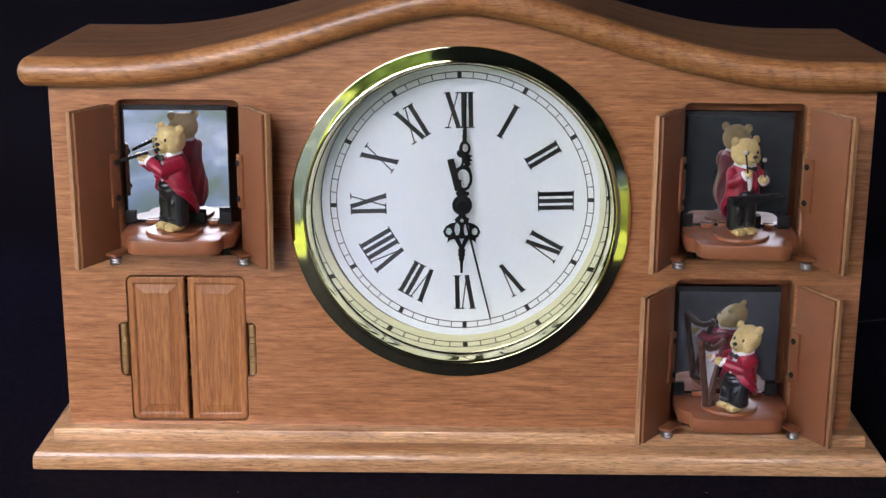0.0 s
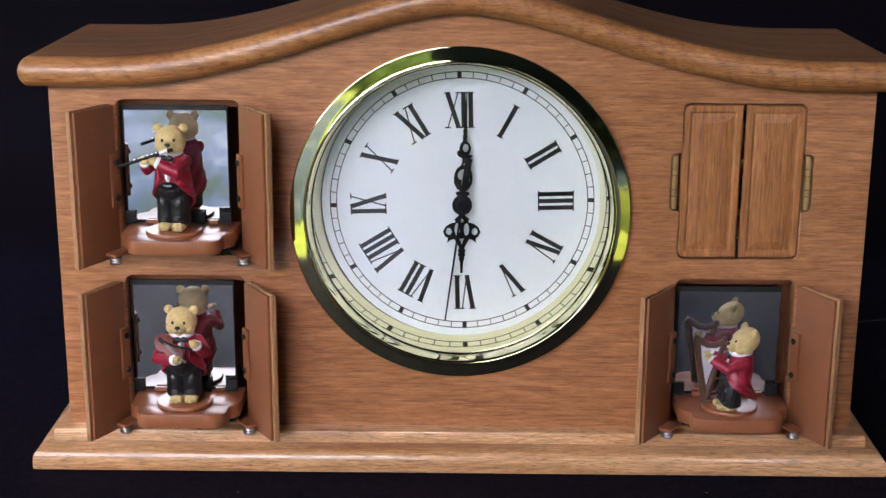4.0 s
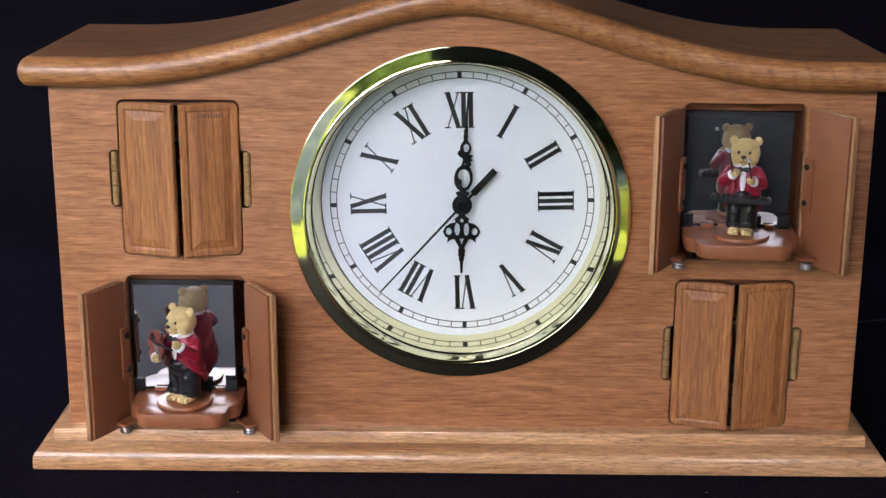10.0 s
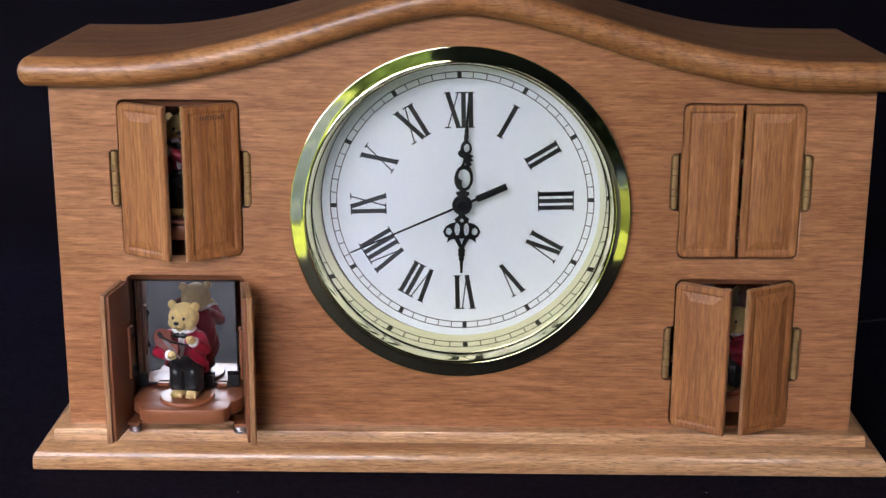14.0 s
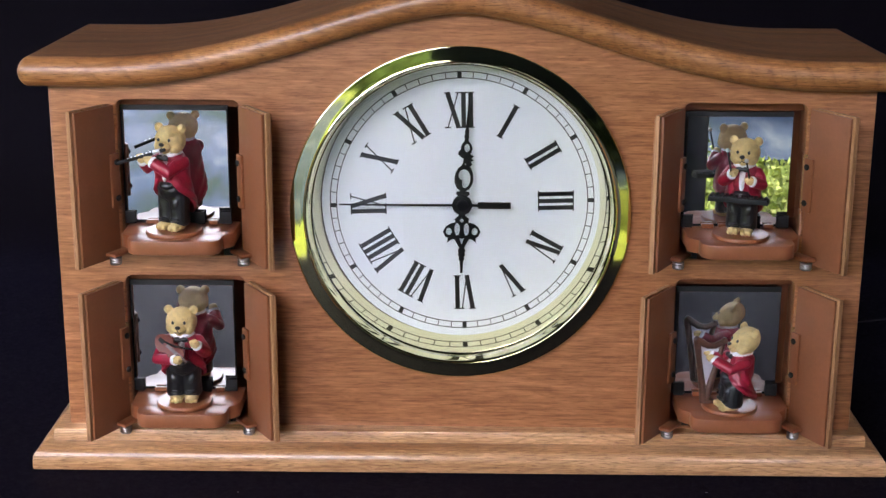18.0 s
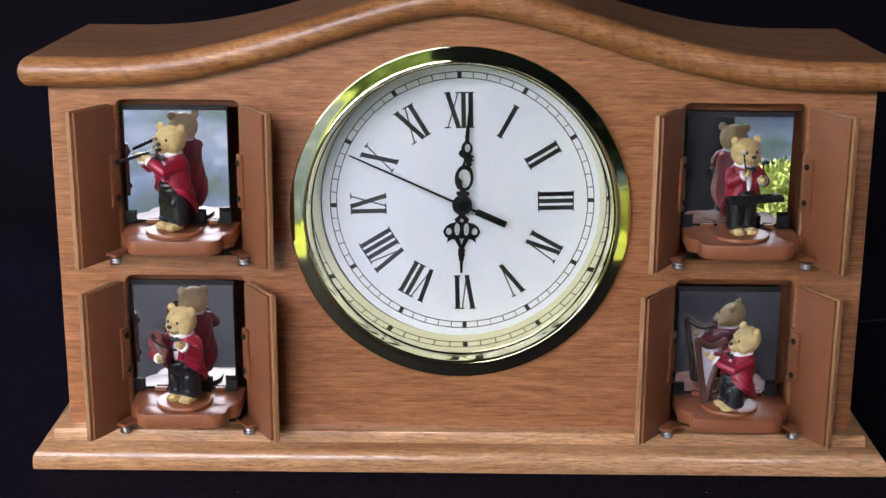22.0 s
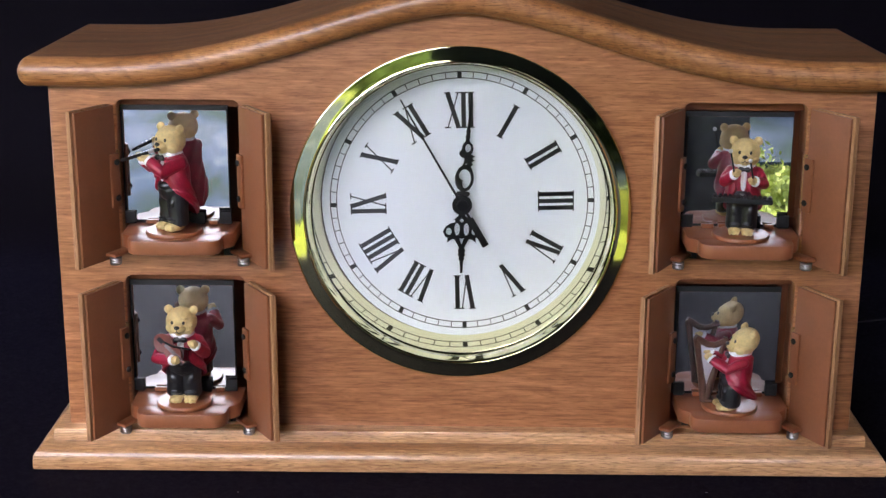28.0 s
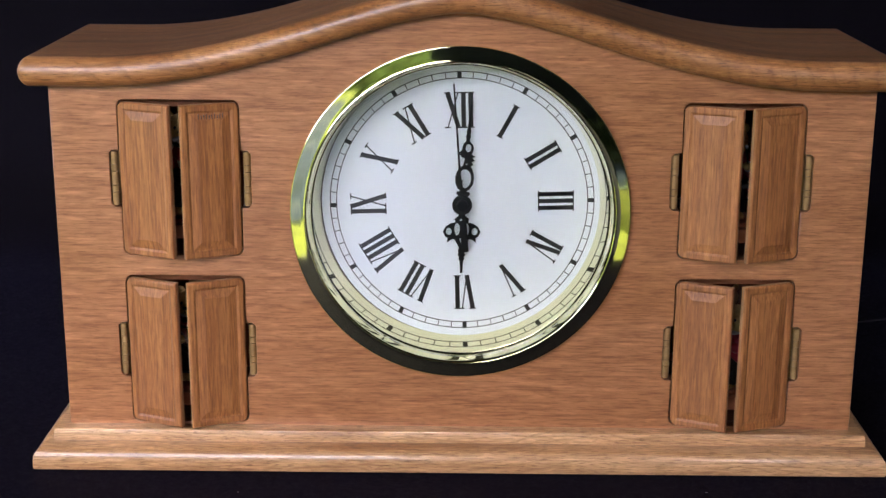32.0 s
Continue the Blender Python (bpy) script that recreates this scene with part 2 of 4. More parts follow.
def lathe(bm, profile, n=48, mi=0, axis="z", at=(0, 0, 0), cap=True, squash=1.0):
    """Turns (radius, height) round the z or the y axis."""
    rings = []
    for r, h in profile:
        ring = []
        for k in range(n):
            a = k * math.tau / n
            p = (r * math.cos(a), r * squash * math.sin(a), h) if axis == "z" else (r * math.cos(a), h, r * math.sin(a))
            ring.append(bm.verts.new(Vector(p) + Vector(at)))
        rings.append(ring)
    for r0, r1 in zip(rings, rings[1:]):
        for k in range(n):
            bm.faces.new((r0[k], r0[(k + 1) % n], r1[(k + 1) % n], r1[k])).material_index = mi
    if cap:
        bm.faces.new(rings[0][::-1]).material_index = mi
        bm.faces.new(rings[-1]).material_index = mi
    return bm


def flat_shape(loops, y0, y1, bevel=0.0):
    """A plate between y0 and y1 whose outline and holes are given in x and z; gives a bmesh."""
    cu = bpy.data.curves.new("tmp", "CURVE")
    cu.dimensions, cu.fill_mode = "2D", "BOTH"
    cu.extrude, cu.bevel_depth, cu.bevel_resolution = abs(y1 - y0) / 2 - bevel, bevel, 1
    for loop in loops:
        s = cu.splines.new("POLY")
        s.points.add(len(loop) - 1)
        for pt, (x, z) in zip(s.points, loop):
            pt.co = (x, z, 0, 1)
        s.use_cyclic_u = True
    ob = bpy.data.objects.new("tmp", cu)
    scene.collection.objects.link(ob)
    dg = bpy.context.evaluated_depsgraph_get()
    me = bpy.data.meshes.new_from_object(ob.evaluated_get(dg))
    bpy.data.objects.remove(ob)
    bpy.data.curves.remove(cu)
    bm = bmesh.new()
    bm.from_mesh(me)
    bpy.data.meshes.remove(me)
    mid = (y0 + y1) / 2
    for v in bm.verts:
        v.co = Vector((v.co.x, mid - v.co.z, v.co.y))
    bmesh.ops.remove_doubles(bm, verts=bm.verts, dist=1e-6)
    bmesh.ops.recalc_face_normals(bm, faces=bm.faces)
    return bm


def rounded(x0, x1, z0, z1, r, n=5):
    out = []
    for cx, cz, a0 in ((x1 - r, z1 - r, 0), (x0 + r, z1 - r, 90), (x0 + r, z0 + r, 180), (x1 - r, z0 + r, 270)):
        for i in range(n + 1):
            a = radians(a0 + 90 * i / n)
            out.append((cx + r * math.cos(a), cz + r * math.sin(a)))
    return out


def ring_loop(r, n=96, cx=0.0, cz=0.0):
    return [(cx + r * math.cos(k * math.tau / n), cz + r * math.sin(k * math.tau / n)) for k in range(n)]


# ---- the plan of the clock ----
HALF = 0.2125          # half width of the front board
DEPTH = 0.118          # depth of the case
CROWN = 0.0384         # rise of the arched top
Z_EAVE = 0.2062        # underside of the roof board at its ends
ROOF_T = 0.0153
ROOF_OUT = 0.0107
X_OUT, X_IN = 0.1786, 0.1143
WIDE, TALL = X_OUT - X_IN, 0.0842
ROWS = {"upper": 0.1153, "lower": 0.0207}
DIAL_X, DIAL_Z = 0.0009, 0.1389
DIAL_LEAN = radians(1.6)   # the printed dial sits slightly turned


def arch(x):
    s = min(abs(x) / 0.188, 1.0) ** 0.81
    return CROWN * 0.5 * (1 + math.cos(math.pi * s))


# ---- surroundings ----
def ground_sheet():
    bm = bmesh.new()
    xs = [-600, -120, -40] + [-20 + i for i in range(41)] + [40, 120, 600]
    ys = [-600, -120, -50] + [-30 + i for i in range(41)] + [40, 120, 600]
    grid = [[bm.verts.new((x, y, -0.76 + (0.03 * noise.noise((x * 0.4, y * 0.4, 0)) if abs(x) < 30 else 0))) for y in ys] for x in xs]
    for i in range(len(xs) - 1):
        for j in range(len(ys) - 1):
            bm.faces.new((grid[i][j], grid[i + 1][j], grid[i + 1][j + 1], grid[i][j + 1]))
    ob = part("ground", bm, GRASS)
    return tagged(ob, "sunlit yellow-green lawn", "lawn", kind="structure")


def porch():
    bm = bmesh.new()
    box(bm, -3.8, 0.67, 1.2, 1.35, -0.76, 2.1)
    tagged(part("wall_back", bm, PAINTED), "plain dark porch wall", "wall", kind="structure")
    bm = bmesh.new()
    box(bm, 0.53, 0.67, -1.42, 1.2, -0.76, 2.1)
    tagged(part("wall_side", bm, PAINTED), "plain dark porch side wall", "wall", kind="structure")
    # unseen ceiling, reaching far forward and left to keep high sky off the clock
    bm = bmesh.new()
    box(bm, -3.8, 2.6, -2.9, 1.35, 2.1, 2.2)
    tagged(part("ceiling", bm, CEIL), "plain unseen ceiling stretched out to block the high sky", "ceiling", kind="structure")


def paving():
    # added sheet that gives the upper mirrors their blue-grey view
    edge = [(-3.4, -16.0), (6.0, -16.0), (6.0, -4.15), (0.25, -4.15), (-0.2, -3.1), (-2.2, -3.1), (-3.4, -4.0)]
    bm = flat_shape([edge], 0.0, 0.06, 0.004)
    for v in bm.verts:
        v.co = Vector((v.co.x, v.co.z, -0.735 - v.co.y))
    bmesh.ops.recalc_face_normals(bm, faces=bm.faces)
    tagged(part("pavement", bm, BLUE_GROUND), "blue-grey ground with green and pale streaks, standing in for the mirrored view", "paving", kind="structure")
    slab = [(-1.4, 1.2), (-1.4, -1.5), (-0.72, -1.5), (-0.72, -2.95), (0.68, -2.95), (0.68, 1.2)]
    bm = flat_shape([slab], 0.0, 0.06, 0.004)
    for v in bm.verts:
        v.co = Vector((v.co.x, v.co.z, -0.68 - v.co.y))
    bmesh.ops.recalc_face_normals(bm, faces=bm.faces)
    tagged(part("floor", bm, SLAB), "dark porch floor slab", "floor", kind="structure")


def cloth():
    """Black cloth over the table, swept up behind the clock."""
    bm = bmesh.new()
    xs = [-1.1 + 1.62 * i / 60 for i in range(61)]
    path = [(-0.352, -0.35), (-0.351, -0.12), (-0.349, -0.02), (-0.344, -0.004), (-0.335, -0.001)]
    path += [(-0.335 + 0.735 * i / 24, -0.001) for i in range(1, 25)]
    path += [(0.4 + 0.12 * math.sin(a), 0.119 - 0.12 * math.cos(a)) for a in [radians(15 * i) for i in range(1, 7)]]
    path += [(0.522 + 0.002 * i, 0.119 + 0.05 * i) for i in range(1, 22)]
    rows = []
    for x in xs:
        col = []
        for i, (y, z) in enumerate(path):
            w = noise.noise((x * 5, y * 5 + z * 1.2, 1.0))
            flat = abs(x) < 0.26 and -0.03 < y < 0.15
            dz = 0.0 if flat or z > 0.01 else min(0.0, 0.0012 * w)
            dy = 0.012 * noise.noise((x * 4, 3.0, z * 0.8)) if z > 0.05 else 0.0
            col.append(bm.verts.new((x, y + dy, z + dz)))
        rows.append(col)
    for a, b in zip(rows, rows[1:]):
        for j in range(len(path) - 1):
            bm.faces.new((a[j], b[j], b[j + 1], a[j + 1]))
    return tagged(part("backdrop_cloth", bm, CLOTH), "black fabric spread under and behind the mantel clock", "cloth")


def table():
    t = thing("table", "plain dark wooden table under the black cloth", "table", (0, 0, -0.76))
    bm = bmesh.new()
    box(bm, -1.05, 0.50, -0.338, 0.50, 0.715, 0.752, 0.004)
    part("tabletop", bm, PAINTED, t)
    for x in (-0.95, 0.44):
        for y in (-0.22, 0.42):
            bm = bmesh.new()
            box(bm, x - 0.03, x + 0.03, y - 0.03, y + 0.03, 0, 0.716, 0.003)
            part("leg", bm, PAINTED, t)


def dark_stand_in():
    # added block: gives the mirror and bezel their dark shape, and shades the right
    t = thing("dark_stand_in", "dark grey block standing in for the dark shape in the reflections", "pillar", (0.118, -1.15, -0.69))
    bm = bmesh.new()
    box(bm, -0.187, 0.187, -0.15, 0.15, 0.0, 2.79, 0.01)
    part("shaft", bm, STAND_IN, t)
    bm = bmesh.new()
    box(bm, -0.195, 0.195, -0.158, 0.158, 0.0, 0.10, 0.008)
    part("plinth_block", bm, STAND_IN, t)


def far_woods():
    rnd = random.Random(5)
    bm = bmesh.new()
    for i in range(15000):
        a = rnd.uniform(radians(150), radians(390))
        d = rnd.uniform(26, 34)
        h = 6.4 + 2.4 * noise.noise((a * 5, 0, 0)) + 1.2 * noise.noise((a * 17, 3, 0))
        p = Vector((d * math.cos(a), d * math.sin(a), -0.7 + rnd.random() ** 0.8 * h))
        u = Vector((rnd.uniform(-1, 1), rnd.uniform(-1, 1), rnd.uniform(-1, 1))).normalized() * 0.65
        v = u.orthogonal().normalized() * 0.5
        bm.faces.new([bm.verts.new(p + q) for q in (u, v, -u, -v)])
    tagged(part("far_woods", bm, LEAF, smooth=False), "distant row of green trees", "trees", kind="stuff")


def hedge():
    # unseen leaf screen, added to cut light from the right and reflect dark
    rnd = random.Random(8)
    line = [(0.9, -6.3), (1.6, -6.0), (1.9, -4.9), (1.75, -3.7), (1.5, -2.5), (1.45, -1.5)]
    bm = bmesh.new()
    for i in range(19000):
        f = rnd.random() * 4.999
        a, b = line[int(f)], line[int(f) + 1]
        f -= int(f)
        p = Vector((a[0] + f * (b[0] - a[0]) + rnd.uniform(-0.3, 0.3), a[1] + f * (b[1] - a[1]) + rnd.uniform(-0.35, 0.35), -0.75))
        p.z += rnd.random() * ((4.2 if p.y > -5.2 else 1.7) + 0.5 * noise.noise((p.x * 0.9, p.y * 0.9, 0)))
        u = Vector((rnd.uniform(-1, 1), rnd.uniform(-1, 1), rnd.uniform(-1, 1))).normalized() * 0.16
        v = u.orthogonal().normalized() * 0.11
        bm.faces.new([bm.verts.new(p + q) for q in (u, v, -u, -v)])
    tagged(part("hedge", bm, DARK_SCREEN, smooth=False), "unseen dark leaf screen added to block light from the right", "hedge", kind="stuff")


def shrubs():
    """Low sunlit plants along the blue-grey ground's edge."""
    rnd = random.Random(21)
    bm = bmesh.new()
    for k in range(130):
        x, y = rnd.uniform(0.35, 1.6), rnd.uniform(-4.12, -2.9)
        tall = 0.02 + 0.09 * rnd.random() ** 2
        wide = rnd.uniform(0.02, 0.05)
        for i in range(110):
            p = Vector((x + rnd.gauss(0, wide), y + rnd.gauss(0, wide), -0.75 + rnd.random() ** 1.3 * tall))
            u = Vector((rnd.uniform(-1, 1), rnd.uniform(-1, 1), rnd.uniform(0, 1.4))).normalized() * 0.014
            v = u.orthogonal().normalized() * 0.006
            bm.faces.new([bm.verts.new(p + q) for q in (u, v, -u, -v)])
    tagged(part("shrubs", bm, SHRUB, smooth=False), "low yellow-green plants at the edge of the blue-grey ground", "plants", kind="stuff")


hedge()
shrubs()
ground_sheet()
porch()
paving()
table()
cloth()
dark_stand_in()
far_woods()

# ---- the clock ----
clock = thing("mantel_clock", "oak-veneered musical mantel clock with arched top and four open-doored niches", "clock")


def roof_board():
    bm = bmesh.new()
    end = HALF + 0.0138
    h, nose = ROOF_T / 2, 0.0056
    xs = [(-end + nose * (1 - math.cos(radians(15 * i))), max(h * math.sin(radians(15 * i)), 0.0006)) for i in range(7)]
    inner = [(-end + nose + (2 * (end - nose)) * i / 90, h) for i in range(1, 90)]
    xs = xs + inner + [(-x, k) for x, k in xs[::-1]]
    rings = []
    for x, k in xs:
        zc = Z_EAVE + arch(x) + h
        inset = (h - k) * nose / h
        front, back = -ROOF_OUT + inset, 0.1292 - inset
        ring = []
        for i in range(11):
            a = radians(-90 + 180 * i / 10)
            ring.append((front + k - k * math.cos(a), zc + k * math.sin(a)))
        ring += [(back - 0.002, zc + k), (back, zc + k * 0.75), (back, zc - k * 0.75), (back - 0.002, zc - k)]
        rings.append([bm.verts.new((x, y, z)) for y, z in ring])
    n = len(rings[0])
    for a, b in zip(rings, rings[1:]):
        for k in range(n):
            bm.faces.new((a[k], a[(k + 1) % n], b[(k + 1) % n], b[k]))
    bm.faces.new(rings[0][::-1])
    bm.faces.new(rings[-1])
    bmesh.ops.recalc_face_normals(bm, faces=bm.faces)
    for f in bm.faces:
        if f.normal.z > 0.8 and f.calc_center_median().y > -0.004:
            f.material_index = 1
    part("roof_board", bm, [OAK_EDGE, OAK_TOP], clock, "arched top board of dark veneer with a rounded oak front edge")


def front_board():
    top = [(x, Z_EAVE + arch(x) + 0.004) for x in [HALF - 2 * HALF * i / 60 for i in range(61)]]
    outline = [(-HALF, 0.0185), (HALF, 0.0185)] + top
    holes = []
    for side in (-1, 1):
        for z in ROWS.values():
            x0, x1 = sorted((side * X_OUT, side * X_IN))
            r, t, e = 0.0042, 0.0052, 0.0022
            za, zb = z + 0.0262, z + 0.0578
            loop = rounded(x0, x1, z, z + TALL, r)
            q = len(loop) // 4
            up_r, up_l, lo_l, lo_r = loop[:q], loop[q:2 * q], loop[2 * q:3 * q], loop[3 * q:]
            tab_l = [(x0, zb), (x0 - t + e, zb), (x0 - t, zb - e), (x0 - t, za + e), (x0 - t + e, za), (x0, za)]
            tab_r = [(x1, za), (x1 + t - e, za), (x1 + t, za + e), (x1 + t, zb - e), (x1 + t - e, zb), (x1, zb)]
            holes.append(up_r + up_l + tab_l + lo_l + lo_r + tab_r)
    holes.append(ring_loop(0.082, 96, DIAL_X, DIAL_Z))
    bm = flat_shape([outline] + holes, 0.0, 0.0085, 0.0004)
    part("front_board", bm, OAK_PANEL, clock, "reddish oak veneer front with niche openings", smooth=False)


def case_sides():
    for s in (-1, 1):
        bm = bmesh.new()
        x0, x1 = sorted((s * HALF, s * (HALF - 0.009)))
        box(bm, x0, x1, 0.0087, DEPTH, 0.0185, Z_EAVE + 0.003, 0.0004)
        part("side_board", bm, OAK_SIDE, clock)
    bm = bmesh.new()
    box(bm, -HALF + 0.009, HALF - 0.009, DEPTH - 0.005, DEPTH, 0.0185, Z_EAVE + 0.002)
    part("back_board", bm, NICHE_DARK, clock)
    for x in (-0.108, 0.108):
        bm = bmesh.new()
        box(bm, x - 0.002, x + 0.002, 0.0087, DEPTH - 0.005, 0.0185, Z_EAVE)
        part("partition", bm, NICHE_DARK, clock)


def plinth():
    def swept(name, prof, half, y_front, mat_):
        """Mitred moulding round the front and both sides; prof is (out, z) from the top inner to the bottom."""
        bm = bmesh.new()
        rows = []
        for out, z in prof:
            w = half + out
            rows.append([bm.verts.new(p) for p in ((-w, DEPTH + 0.004, z), (-w, -out + y_front, z), (w, -out + y_front, z), (w, DEPTH + 0.004, z))])
        for a, b in zip(rows, rows[1:]):
            for k in range(3):
                bm.faces.new((a[k], a[k + 1], b[k + 1], b[k]))
            bm.faces.new((a[3], a[0], b[0], b[3]))
        bm.faces.new(rows[0])
        bm.faces.new(rows[-1][::-1])
        bmesh.ops.recalc_face_normals(bm, faces=bm.faces)
        part(name, bm, mat_, clock)

    step = [(0.0060, 0.0195), (0.0070, 0.0192), (0.0076, 0.0184), (0.0079, 0.0126)]
    swept("base_step", step, HALF, 0.0, OAK_BASE)
    base = [(0.0070, 0.0128), (0.0105, 0.0126), (0.0132, 0.0117), (0.0150, 0.0104), (0.0161, 0.0090), (0.0168, 0.0074), (0.0171, 0.0052), (0.0172, 0.0016), (0.0167, 0.0)]
    swept("plinth", base, HALF, -0.0018, OAK_BASE)


roof_board()
front_board()
case_sides()
plinth()


# ---- the dial ----
def bezel():
    prof = [(0.0818, 0.004), (0.0893, 0.001), (0.0896, -0.0012), (0.0896, -0.0019), (0.0894, -0.0022), (0.0890, -0.0025), (0.0888, -0.00252), (0.0866, -0.0027), (0.0843, -0.0029), (0.0824, -0.00306), (0.0822, -0.0031),
            (0.0819, -0.0033), (0.0815, -0.0034), (0.0812, -0.0032), (0.0809, -0.0027), (0.0804, -0.0015), (0.0797, 0.0022), (0.0794, 0.0048), (0.0788, 0.0054), (0.0784, 0.0056),
            (0.0776, 0.0120), (0.0767, 0.0200), (0.0758, 0.0268)]
    bm = bmesh.new()
    lathe(bm, prof, 160, axis="y", at=(0.0, 0, 0.1387), cap=False)
    bmesh.ops.recalc_face_normals(bm, faces=bm.faces)
    b = part("bezel", bm, BRASS, clock, "polished brass bezel ring")
    b.data.set_sharp_from_angle(angle=radians(50))
    bm = flat_shape([ring_loop(0.0785, 96, DIAL_X, DIAL_Z)], -0.0012, -0.0004)
    g = part("dial_glass", bm, GLASS, clock, "clear glass over the dial")
    g.visible_shadow = False


def stroke(a, b, w):
    (x0, z0), (x1, z1) = a, b
    d = Vector((x1 - x0, z1 - z0)).normalized()
    n = Vector((-d.y, d.x)) * w / 2
    return [(x0 + n.x, z0 + n.y), (x0 - n.x, z0 - n.y), (x1 - n.x, z1 - n.y), (x1 + n.x, z1 + n.y)]


def glyph(ch, h):
    """Loops of a roman letter with serifs, its advance; the letter is centred on x."""
    t, f, s = h * 0.125, h * 0.036, h * 0.036
    q = h / 2
    if ch == "I":
        w = h * 0.2
        return [stroke((0, -q), (0, q), t), stroke((-w / 2, q - s / 2), (w / 2, q - s / 2), s), stroke((-w / 2, -q + s / 2), (w / 2, -q + s / 2), s)], h * 0.196
    k = h * 0.150
    if ch == "V":
        return [stroke((-k, q), (0.01 * h, -q), t), stroke((k, q), (0.01 * h, -q), f),
                stroke((-k - h * 0.09, q - s / 2), (-k + h * 0.09, q - s / 2), s), stroke((k - h * 0.07, q - s / 2), (k + h * 0.07, q - s / 2), s)], h * 0.365
    return [stroke((-k, q), (k, -q), t), stroke((k, q), (-k, -q), f)] + [
        stroke((sx * k - h * 0.085, sz * (q - s / 2)), (sx * k + h * 0.085, sz * (q - s / 2)), s) for sx in (-1, 1) for sz in (-1, 1)], h * 0.385


def dial():
    bm = flat_shape([ring_loop(0.0762, 128, DIAL_X, DIAL_Z)], 0.0270, 0.0285)
    d = part("dial", bm, ENAMEL, clock, "white enamel dial with black roman numerals")
    names = ["XII", "I", "II", "III", "IV", "V", "VI", "VII", "VIII", "IX", "X", "XI"]
    h, rad = 0.0195, 0.0509
    for i, word in enumerate(names):
        glyphs = [glyph(ch, h) for ch in word]
        total = sum(g[1] for g in glyphs)
        bm = bmesh.new()
        x = -total / 2
        a = -radians(30 * i) + DIAL_LEAN
        n = 0
        for loops, adv in glyphs:
            for lp in loops:
                vs = []
                for px, pz in lp:
                    X, Z = x + adv / 2 + px, pz + rad
                    vs.append(bm.verts.new((DIAL_X + X * math.cos(a) - Z * math.sin(a), 0.02690 - 0.00001 * n, DIAL_Z + X * math.sin(a) + Z * math.cos(a))))
                bm.faces.new(vs)
                n += 1
            x += adv
        part("numeral", bm, INK, d, smooth=False)
    bm = bmesh.new()
    for r in (0.0718, 0.0684):
        for k in range(180):
            a, b = k * math.tau / 180, (k + 1) * math.tau / 180
            bm.faces.new([bm.verts.new((DIAL_X + q * math.sin(g), 0.02688, DIAL_Z + q * math.cos(g))) for q, g in ((r, a), (r, b), (r - 0.00048, b), (r - 0.00048, a))])
    for k in range(60):
        a = k * math.tau / 60 - DIAL_LEAN
        hw = 0.00115 if k % 5 == 0 else 0.00023
        c, s = math.cos(a), math.sin(a)
        bm.faces.new([bm.verts.new((DIAL_X + q * s + w * c, 0.02686, DIAL_Z + q * c - w * s)) for q, w in ((0.0717, -hw), (0.0717, hw), (0.0683, hw), (0.0683, -hw))])
    part("minute_track", bm, INK, d, smooth=False)


